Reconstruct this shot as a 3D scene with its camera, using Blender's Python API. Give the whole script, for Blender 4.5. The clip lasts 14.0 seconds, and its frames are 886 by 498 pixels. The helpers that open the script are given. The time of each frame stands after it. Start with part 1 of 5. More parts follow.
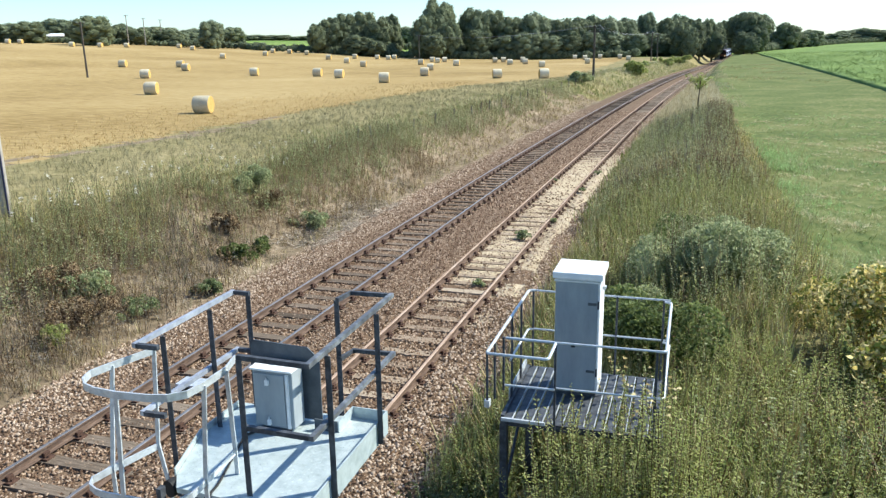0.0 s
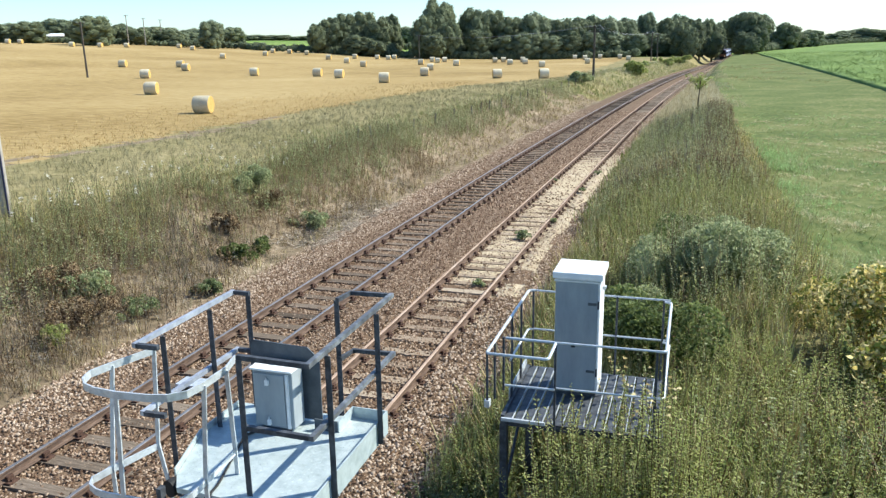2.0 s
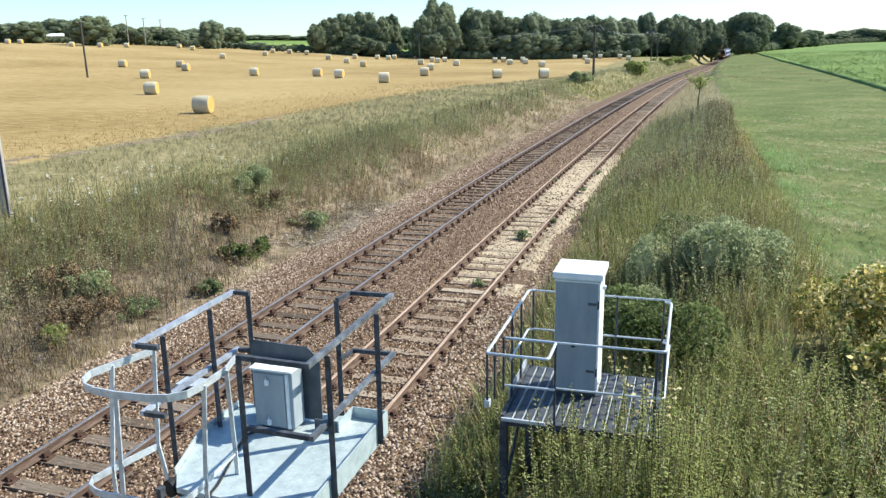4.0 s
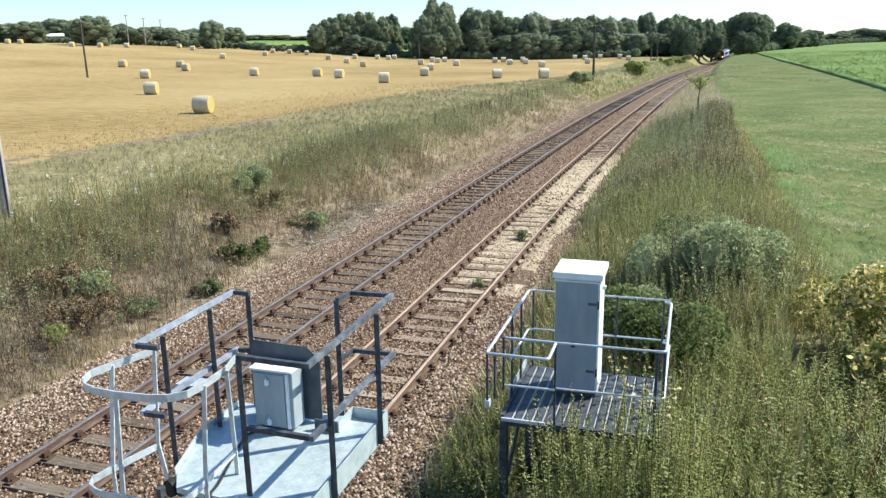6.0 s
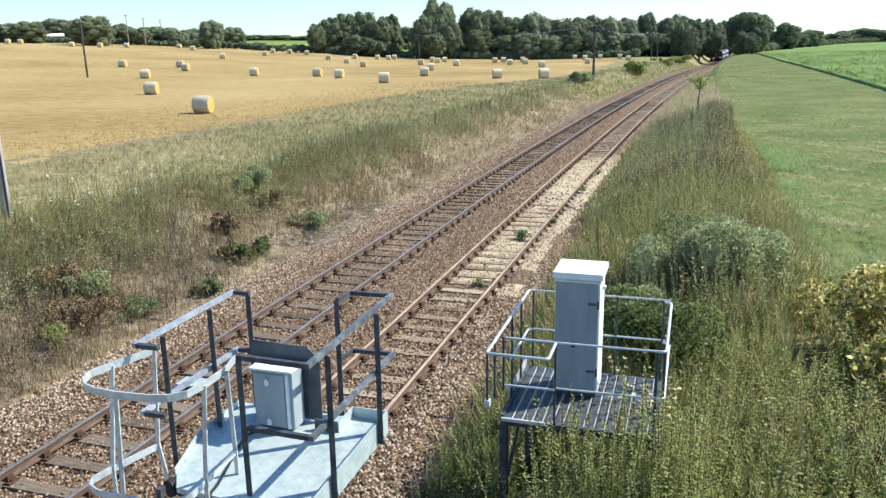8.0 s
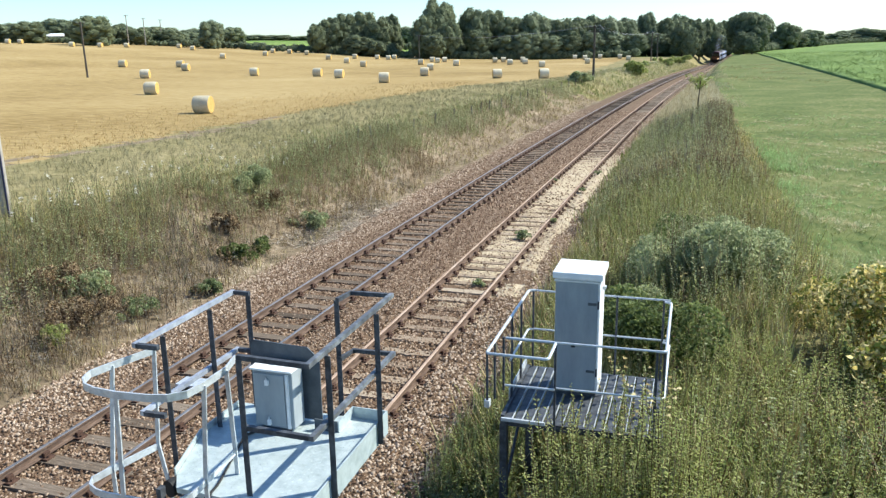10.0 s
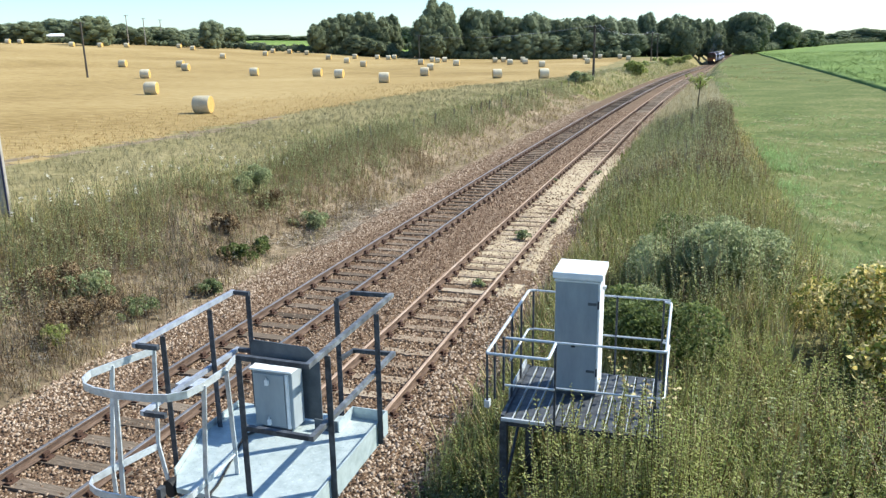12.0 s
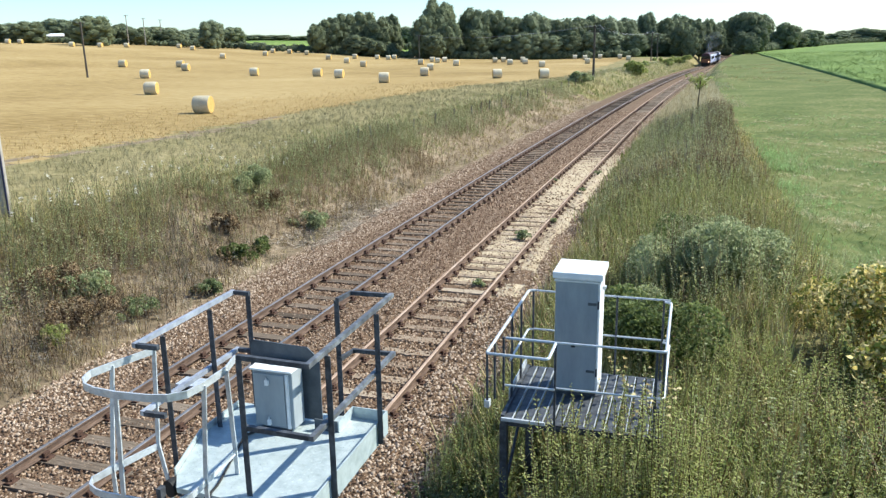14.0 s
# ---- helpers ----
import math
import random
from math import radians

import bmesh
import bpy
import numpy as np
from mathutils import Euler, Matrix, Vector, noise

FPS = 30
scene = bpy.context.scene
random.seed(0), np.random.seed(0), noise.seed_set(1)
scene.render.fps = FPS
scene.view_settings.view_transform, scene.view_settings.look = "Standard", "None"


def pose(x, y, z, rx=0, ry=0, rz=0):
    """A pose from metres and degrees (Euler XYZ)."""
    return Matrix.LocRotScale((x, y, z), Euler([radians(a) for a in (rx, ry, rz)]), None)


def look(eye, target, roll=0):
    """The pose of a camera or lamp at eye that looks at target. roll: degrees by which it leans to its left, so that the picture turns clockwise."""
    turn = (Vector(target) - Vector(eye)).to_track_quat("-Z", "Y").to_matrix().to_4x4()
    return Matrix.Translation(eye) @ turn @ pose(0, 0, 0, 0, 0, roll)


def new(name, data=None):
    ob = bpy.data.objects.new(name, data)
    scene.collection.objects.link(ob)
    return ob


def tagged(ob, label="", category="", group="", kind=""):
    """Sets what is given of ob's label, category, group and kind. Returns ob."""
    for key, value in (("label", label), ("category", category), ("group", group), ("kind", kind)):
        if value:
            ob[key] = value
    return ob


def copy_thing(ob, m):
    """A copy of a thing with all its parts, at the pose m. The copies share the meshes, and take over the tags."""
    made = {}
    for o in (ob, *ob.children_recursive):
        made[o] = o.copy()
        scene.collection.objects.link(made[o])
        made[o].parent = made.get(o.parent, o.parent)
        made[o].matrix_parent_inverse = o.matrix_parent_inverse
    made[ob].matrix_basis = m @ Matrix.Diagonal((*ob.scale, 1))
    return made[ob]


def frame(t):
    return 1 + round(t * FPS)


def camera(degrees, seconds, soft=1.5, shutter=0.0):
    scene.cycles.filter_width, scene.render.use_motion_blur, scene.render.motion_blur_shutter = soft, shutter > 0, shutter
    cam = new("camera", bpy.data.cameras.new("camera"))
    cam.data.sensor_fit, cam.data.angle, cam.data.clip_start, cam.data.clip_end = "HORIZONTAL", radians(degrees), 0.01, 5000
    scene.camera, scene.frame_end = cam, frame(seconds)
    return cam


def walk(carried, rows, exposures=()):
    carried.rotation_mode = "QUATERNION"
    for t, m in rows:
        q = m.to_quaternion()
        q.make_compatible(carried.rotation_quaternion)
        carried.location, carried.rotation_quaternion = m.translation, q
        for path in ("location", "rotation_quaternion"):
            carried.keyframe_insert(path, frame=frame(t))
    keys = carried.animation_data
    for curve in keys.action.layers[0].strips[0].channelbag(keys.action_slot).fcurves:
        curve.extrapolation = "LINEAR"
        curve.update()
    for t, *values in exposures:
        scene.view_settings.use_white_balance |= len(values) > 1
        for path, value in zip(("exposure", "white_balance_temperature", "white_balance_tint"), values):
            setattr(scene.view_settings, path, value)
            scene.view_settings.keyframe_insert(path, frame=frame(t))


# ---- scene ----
# Camera: stands still on the bridge, x to the right, y along the railway, z = 0 on the rail heads.
EYE = Vector((9.006, 0.0, 6.249))
YAW, PITCH, ROLL = radians(-17.596), radians(14.656), -0.902
AIM = EYE + Vector((math.sin(YAW) * math.cos(PITCH), math.cos(YAW) * math.cos(PITCH), -math.sin(PITCH)))
cam = camera(58.50, 14.0, soft=1.35)
walk(cam, [(0.0, look(EYE, AIM, ROLL)), (14.0, look(EYE, AIM, ROLL))])

# World and sun
SUN_TO = Vector((0.945, 0.66, 1.04)).normalized()
world = bpy.data.worlds.new("world")
scene.world = world
world.use_nodes = True
wn = world.node_tree.nodes
sky = wn.new("ShaderNodeTexSky")
sky.sky_type, sky.sun_disc = "NISHITA", False
sky.sun_elevation = math.asin(SUN_TO.z)
sky.sun_rotation = math.atan2(SUN_TO.x, SUN_TO.y)
sky.air_density, sky.dust_density, sky.ozone_density = 1.0, 0.25, 3.0
tint = wn.new("ShaderNodeMix")
tint.data_type, tint.blend_type = "RGBA", "MULTIPLY"
tint.inputs[0].default_value = 1.0
tint.inputs[7].default_value = (0.76, 0.95, 1.10, 1)
world.node_tree.links.new(sky.outputs[0], tint.inputs[6])
world.node_tree.links.new(tint.outputs[2], wn["Background"].inputs[0])
wn["Background"].inputs[1].default_value = 0.115
sun = new("sun", bpy.data.lights.new("sun", "SUN"))
sun.data.energy, sun.data.angle, sun.data.color = 5.0, radians(0.53), (0.975, 0.97, 0.865)
sun.matrix_world = look(SUN_TO * 100, (0, 0, 0))
scene.view_settings.exposure = 0.79

# ---- materials ----


def mat(name, stops, scale=8.0, detail=6.0, rough=0.85, metal=0.0, bump=0.0, bump_scale=None, big=0.0, big_scale=0.25,
        island=0.0, per_object=0.0, stretch=(1, 1, 1), trans=0.0, coords="Object", spec=None):
    """Noise-driven surface: fine grain through a ramp, large blotches, and variation from piece to piece."""
    m = bpy.data.materials.new(name)
    m.use_nodes = True
    t, n, l = m.node_tree, m.node_tree.nodes, m.node_tree.links
    b = n["Principled BSDF"]
    b.inputs["Roughness"].default_value = rough
    b.inputs["Metallic"].default_value = metal
    b.inputs["Specular IOR Level"].default_value = spec if spec is not None else 0.06 if rough > 0.88 else 0.3
    tc = n.new("ShaderNodeTexCoord")
    mp = n.new("ShaderNodeMapping")
    mp.inputs["Scale"].default_value = stretch
    l.new(tc.outputs[coords], mp.inputs[0])
    nz = n.new("ShaderNodeTexNoise")
    nz.inputs["Scale"].default_value, nz.inputs["Detail"].default_value = scale, detail
    nz.inputs["Roughness"].default_value = 0.65
    l.new(mp.outputs[0], nz.inputs["Vector"])
    value = nz.outputs[0]

    def mix_in(src, amount):
        nonlocal value
        a = n.new("ShaderNodeMath")
        a.operation = "MULTIPLY_ADD"
        l.new(src, a.inputs[0])
        a.inputs[1].default_value, a.inputs[2].default_value = amount, -amount / 2
        s = n.new("ShaderNodeMath")
        s.operation = "ADD"
        l.new(value, s.inputs[0])
        l.new(a.outputs[0], s.inputs[1])
        value = s.outputs[0]

    if big:
        bn = n.new("ShaderNodeTexNoise")
        bn.inputs["Scale"].default_value, bn.inputs["Detail"].default_value = big_scale, 4.0
        l.new(tc.outputs[coords], bn.inputs["Vector"])
        mix_in(bn.outputs[0], big)
    if island:
        g = n.new("ShaderNodeNewGeometry")
        mix_in(g.outputs["Random Per Island"], island)
    if per_object:
        oi = n.new("ShaderNodeObjectInfo")
        mix_in(oi.outputs["Random"], per_object)
    ramp = n.new("ShaderNodeValToRGB")
    e = ramp.color_ramp.elements
    lo, hi = 0.28, 0.72
    for i, c in enumerate(stops):
        at = lo + (hi - lo) * i / max(1, len(stops) - 1)
        el = e[i] if i < 2 else e.new(at)
        el.position = at
        el.color = (*c, 1)
    l.new(value, ramp.inputs[0])
    l.new(ramp.outputs[0], b.inputs["Base Color"])
    if bump:
        bp = n.new("ShaderNodeBump")
        bp.inputs["Strength"].default_value = 0.7
        bp.inputs["Distance"].default_value = bump
        if bump_scale:
            b2 = n.new("ShaderNodeTexNoise")
            b2.inputs["Scale"].default_value, b2.inputs["Detail"].default_value = bump_scale, 5.0
            l.new(mp.outputs[0], b2.inputs["Vector"])
            l.new(b2.outputs[0], bp.inputs["Height"])
        else:
            l.new(nz.outputs[0], bp.inputs["Height"])
        l.new(bp.outputs[0], b.inputs["Normal"])
    if trans:
        tr = n.new("ShaderNodeBsdfTranslucent")
        mx = n.new("ShaderNodeMixShader")
        mx.inputs[0].default_value = trans
        l.new(ramp.outputs[0], tr.inputs[0])
        l.new(b.outputs[0], mx.inputs[1])
        l.new(tr.outputs[0], mx.inputs[2])
        l.new(mx.outputs[0], n["Material Output"].inputs[0])
    return m


def glow(name, colour, strength):
    m = mat(name, [colour, colour])
    b = m.node_tree.nodes["Principled BSDF"]
    b.inputs["Emission Color"].default_value = (*colour, 1)
    b.inputs["Emission Strength"].default_value = strength
    return m


M_STUBBLE = mat("stubble", [(0.2137, 0.145, 0.0581), (0.3307, 0.235, 0.1024), (0.4274, 0.325, 0.1605)], 1.4, 9, 0.95, bump=0.05, big=0.75, big_scale=0.035, stretch=(0.5, 2.2, 1))
M_DRY = mat("dry_grass_ground", [(0.1185, 0.1075, 0.0459), (0.237, 0.2021, 0.0961), (0.3555, 0.2924, 0.1588)], 2.2, 9, 0.95, bump=0.06, big=0.5, big_scale=0.12)
M_SOIL = mat("bank_soil", [(0.0952, 0.0734, 0.0459), (0.2128, 0.162, 0.1071), (0.3696, 0.2916, 0.204)], 2.6, 9, 0.95, bump=0.08, big=0.5, big_scale=0.3)
M_BED = mat("ballast_bed", [(0.096, 0.063, 0.0418), (0.1686, 0.1134, 0.0754), (0.2548, 0.18, 0.1246)], 20, 6, 0.95, bump=0.04, big=0.25, big_scale=0.4)
M_SAND = mat("sandy_ballast", [(0.26, 0.20, 0.13), (0.46, 0.37, 0.25), (0.60, 0.51, 0.38)], 9, 8, 0.95, bump=0.03, big=0.4, big_scale=0.5)
M_SLIP = mat("crumbled_bank", [(0.20, 0.155, 0.105), (0.32, 0.255, 0.18), (0.44, 0.37, 0.275)], 7, 8, 0.95, bump=0.03, island=0.4)
M_UNDER = mat("weedy_soil", [(0.075, 0.075, 0.034), (0.145, 0.135, 0.062), (0.22, 0.19, 0.10)], 3, 8, 0.95, bump=0.08, big=0.4, big_scale=0.3)
M_MEADOW = mat("mown_meadow", [(0.0616, 0.0868, 0.0293), (0.1034, 0.1322, 0.043), (0.1452, 0.1628, 0.0586), (0.2311, 0.2121, 0.0977)], 2.4, 14, 0.95, bump=0.06, big=0.6, big_scale=0.24, stretch=(1.2, 0.8, 1))
M_CROP = mat("root_crop", [(0.0726, 0.126, 0.036), (0.1518, 0.2226, 0.066), (0.2365, 0.3045, 0.105)], 2.2, 9, 0.9, bump=0.06, big=0.5, big_scale=0.06)
M_PASTURE = mat("far_pasture", [(0.08, 0.14, 0.03), (0.16, 0.24, 0.06), (0.27, 0.30, 0.11)], 0.5, 6, 0.95, big=0.5, big_scale=0.02)
M_STONE = mat("ballast_stone", [(0.078, 0.0461, 0.0299), (0.1768, 0.1104, 0.0722), (0.26, 0.1747, 0.1188), (0.3848, 0.288, 0.2112)], 6, 4, 0.9, island=0.75)
M_STONE_PALE = mat("pale_stone", [(0.1188, 0.0755, 0.0489), (0.2322, 0.155, 0.1034), (0.324, 0.2346, 0.1673), (0.4644, 0.3672, 0.282)], 6, 4, 0.9, island=0.7)
M_RUST = mat("rusty_rail", [(0.060, 0.038, 0.028), (0.12, 0.078, 0.057), (0.20, 0.14, 0.105)], 14, 8, 0.85, bump=0.002, stretch=(1, 0.2, 1))
M_WORN = mat("worn_rail_head", [(0.16, 0.145, 0.135), (0.27, 0.25, 0.24), (0.38, 0.36, 0.35)], 20, 5, 0.42, metal=0.6, stretch=(1, 0.05, 1))
M_RUSTHEAD = mat("rusty_rail_head", [(0.2464, 0.1568, 0.1008), (0.4032, 0.28, 0.2016), (0.5376, 0.4256, 0.336)], 14, 7, 0.7, stretch=(1, 0.1, 1))
M_SLEEPER = mat("weathered_timber", [(0.065, 0.050, 0.038), (0.145, 0.112, 0.084), (0.24, 0.192, 0.15)], 7, 9, 0.92, bump=0.01, per_object=0.35, stretch=(0.5, 4, 4))
M_SLEEPER2 = mat("dusty_timber", [(0.17, 0.122, 0.085), (0.29, 0.222, 0.16), (0.41, 0.335, 0.25)], 7, 9, 0.92, bump=0.01, per_object=0.35, stretch=(0.5, 4, 4))
M_CHAIR = mat("rail_chair_iron", [(0.0288, 0.0168, 0.012), (0.072, 0.0384, 0.0264), (0.144, 0.078, 0.054)], 20, 6, 0.85)
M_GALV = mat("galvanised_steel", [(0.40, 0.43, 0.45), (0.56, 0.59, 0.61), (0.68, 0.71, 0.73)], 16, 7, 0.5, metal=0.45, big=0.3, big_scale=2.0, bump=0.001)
# The same steel with shade put into its colour, for faces turned from the sun.
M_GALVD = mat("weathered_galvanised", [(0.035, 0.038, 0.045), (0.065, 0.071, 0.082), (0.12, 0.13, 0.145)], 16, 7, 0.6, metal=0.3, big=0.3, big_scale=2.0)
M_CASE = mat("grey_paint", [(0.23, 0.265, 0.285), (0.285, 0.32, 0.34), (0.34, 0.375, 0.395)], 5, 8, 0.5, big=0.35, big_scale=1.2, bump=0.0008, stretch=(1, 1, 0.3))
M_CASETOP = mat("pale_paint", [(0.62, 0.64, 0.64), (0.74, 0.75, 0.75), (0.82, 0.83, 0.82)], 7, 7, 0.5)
M_SHIELD = mat("dark_grey_paint", [(0.055, 0.065, 0.075), (0.085, 0.098, 0.11), (0.12, 0.135, 0.145)], 6, 7, 0.55)
M_DECK = mat("chequer_plate", [(0.3361, 0.3993, 0.4015), (0.4482, 0.5135, 0.5135), (0.5415, 0.6086, 0.6068)], 10, 8, 0.5, metal=0.3, big=0.35, big_scale=1.5)
M_BLACK = mat("black_rubber", [(0.012, 0.012, 0.013), (0.03, 0.03, 0.03)], 10, 4, 0.7)
M_STRAW = mat("baled_straw", [(0.4248, 0.3627, 0.2464), (0.5782, 0.509, 0.3696), (0.708, 0.6435, 0.4928)], 9, 9, 0.95, bump=0.03, per_object=0.25, stretch=(1, 6, 6))
M_STRAWEND = mat("bale_end_straw", [(0.36, 0.21, 0.06), (0.52, 0.33, 0.11), (0.64, 0.45, 0.19)], 12, 8, 0.95, bump=0.03)
M_POLE = mat("creosoted_pole", [(0.05, 0.04, 0.032), (0.10, 0.085, 0.07), (0.17, 0.15, 0.13)], 5, 8, 0.9, bump=0.004, stretch=(4, 4, 0.3))
M_POLEPALE = mat("silvered_pole", [(0.20, 0.18, 0.15), (0.33, 0.30, 0.26), (0.44, 0.41, 0.36)], 5, 8, 0.9, bump=0.004, stretch=(6, 6, 0.3))
M_POST = mat("fence_wood", [(0.09, 0.08, 0.065), (0.17, 0.15, 0.125), (0.28, 0.255, 0.22)], 8, 8, 0.9, stretch=(4, 4, 0.5), per_object=0.4)
M_NAVY = mat("navy_plastic", [(0.02, 0.022, 0.05), (0.035, 0.04, 0.085)], 8, 4, 0.5)
M_WIRE = mat("wire", [(0.30, 0.31, 0.33), (0.38, 0.39, 0.41)], 8, 3, 0.5)
M_LEAF = mat("oak_leaves", [(0.113, 0.1364, 0.0781), (0.1652, 0.1937, 0.1067), (0.2174, 0.2455, 0.1353)], 0.35, 4, 0.8, island=0.45, per_object=0.25, trans=0.4)
M_LEAF2 = mat("ash_leaves", [(0.1253, 0.1528, 0.0926), (0.185, 0.2182, 0.1254), (0.2391, 0.2728, 0.1608)], 0.35, 4, 0.8, island=0.45, per_object=0.25, trans=0.4)
M_BARK = mat("bark", [(0.04, 0.03, 0.02), (0.09, 0.07, 0.05), (0.15, 0.125, 0.10)], 6, 8, 0.95, bump=0.03, stretch=(3, 3, 0.6))
M_WEED = mat("weed_leaves", [(0.1914, 0.2337, 0.0651), (0.3074, 0.3534, 0.1071), (0.4002, 0.4389, 0.1522), (0.4988, 0.5016, 0.2205)], 0.6, 4, 0.75, island=0.5, trans=0.55)
M_WEEDDARK = mat("bramble_leaves", [(0.0717, 0.0994, 0.0268), (0.1482, 0.1913, 0.0574), (0.239, 0.2773, 0.1052)], 0.6, 4, 0.7, island=0.7, trans=0.5)
M_WEEDGREY = mat("sage_leaves", [(0.1797, 0.2173, 0.0976), (0.3393, 0.3818, 0.1878), (0.519, 0.5398, 0.3066)], 0.6, 4, 0.8, island=0.7, trans=0.5)
M_YELLOW = mat("yellowed_leaves", [(0.1456, 0.1792, 0.0392), (0.3808, 0.3248, 0.0784), (0.6944, 0.5376, 0.1904), (0.784, 0.672, 0.336)], 0.8, 4, 0.75, island=0.9, trans=0.6)
M_CLOVER = mat("clover_leaves", [(0.1645, 0.2752, 0.0908), (0.296, 0.4534, 0.1663), (0.4441, 0.6153, 0.2722)], 0.6, 4, 0.8, island=0.6, trans=0.4)
M_REDSTALK = mat("red_brown_stalks", [(0.075, 0.040, 0.026), (0.15, 0.085, 0.055), (0.25, 0.165, 0.105)], 0.8, 4, 0.9, island=0.7, trans=0.15)
M_GREYSTALK = mat("grey_brown_stalks", [(0.085, 0.075, 0.06), (0.16, 0.145, 0.12), (0.27, 0.25, 0.21)], 0.8, 4, 0.9, island=0.7, trans=0.2)
M_BROWN = mat("dry_stalks", [(0.091, 0.0546, 0.0286), (0.221, 0.1495, 0.0845), (0.39, 0.2925, 0.1755)], 0.8, 4, 0.9, island=0.7, trans=0.15)
M_HAY = mat("bleached_grass", [(0.252, 0.1957, 0.0833), (0.4305, 0.3502, 0.1666), (0.588, 0.5047, 0.2842)], 0.5, 4, 0.9, island=0.6, trans=0.2)
M_GREENGRASS = mat("green_grass", [(0.125, 0.159, 0.0454), (0.2435, 0.2803, 0.0921), (0.3948, 0.3911, 0.17)], 0.5, 4, 0.85, island=0.6, trans=0.25)
M_CUTSTRAW = mat("cut_straw", [(0.28, 0.18, 0.065), (0.44, 0.31, 0.13), (0.56, 0.43, 0.22)], 0.5, 4, 0.9, island=0.6, trans=0.15)
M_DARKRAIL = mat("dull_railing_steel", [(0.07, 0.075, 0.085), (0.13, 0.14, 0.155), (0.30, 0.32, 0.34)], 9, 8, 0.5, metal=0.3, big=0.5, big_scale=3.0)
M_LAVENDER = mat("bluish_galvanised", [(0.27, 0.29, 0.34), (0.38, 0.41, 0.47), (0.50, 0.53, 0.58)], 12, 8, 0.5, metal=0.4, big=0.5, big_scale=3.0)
M_BANKGREEN = mat("bank_herb_leaves", [(0.1272, 0.1688, 0.0698), (0.2417, 0.2937, 0.1294), (0.3816, 0.4312, 0.225)], 0.6, 4, 0.8, island=0.6, trans=0.45)
M_MARGIN = mat("faded_margin_grass", [(0.15, 0.138, 0.075), (0.26, 0.235, 0.135), (0.38, 0.345, 0.215)], 0.5, 4, 0.92, island=0.6, trans=0.2)
M_PALEHAY = mat("straw_pale_grass", [(0.36, 0.30, 0.16), (0.52, 0.45, 0.27), (0.64, 0.575, 0.39)], 0.5, 4, 0.92, island=0.6, trans=0.25)
M_TWIG = mat("bleached_twigs", [(0.216, 0.18, 0.1364), (0.3672, 0.31, 0.242), (0.5184, 0.45, 0.3608)], 3, 4, 0.9, island=0.6)
M_FLOWER = mat("white_umbels", [(0.55, 0.54, 0.48), (0.75, 0.74, 0.68)], 5, 3, 0.8, island=0.5)

# ---- the lie of the land ----


def smooth(v, a, b):
    t = np.clip((v - a) / (b - a), 0, 1)
    return t * t * (3 - 2 * t)


def line_x(y):
    """Plan of the near track's centre line: a gentle right-hand curve."""
    y = np.asarray(y, float)
    t = np.clip(y - 10, 0, 220)
    return 3.0304e-4 * t * t - 0.4486e-6 * t ** 3 + 0.069 * np.clip(y - 230, 0, None)


def line_z(y):
    y = np.asarray(y, float)
    t = np.clip(y - 50, 0, 190)
    far = np.clip(y - 240, 0, None)
    return -0.443e-4 * t * t - 0.0168 * 60 * (1 - np.exp(-far / 60))


def rail_point(y, off):
    """Place on the line at y, off metres to the right of the near track's centre."""
    a = float(line_x(y + 0.5) - line_x(y - 0.5))
    n = math.hypot(1, a)
    return Vector((float(line_x(y)) + off / n, y - off * a / n, float(line_z(y)))), math.atan2(-a, 1)


def field_edge(y):
    """Where the stubble ends towards the railway."""
    y = np.asarray(y, float)
    return -19.0 + 3.4 * np.clip((y - 55) / 33, 0, 1) + 7.0 * np.clip((y - 88) / 25, 0, 1) - 0.03 * np.clip(y - 130, 0, 90)


def strip_edge(y):
    """Where the lineside strip meets the meadow."""
    y = np.asarray(y, float)
    return np.maximum(11.6 - 0.010 * np.clip(y - 55, 0, 60), line_x(y) + 6.6)


def wobble(x, y, s, k):
    return np.sin(x / s + 1.7 * k) * np.cos(y / (s * 1.3) + k) * 0.5 + np.sin((x + y) / (s * 0.61) + 2.3 * k) * 0.3 + np.sin((x - 0.7 * y) / (s * 0.37) + k) * 0.2


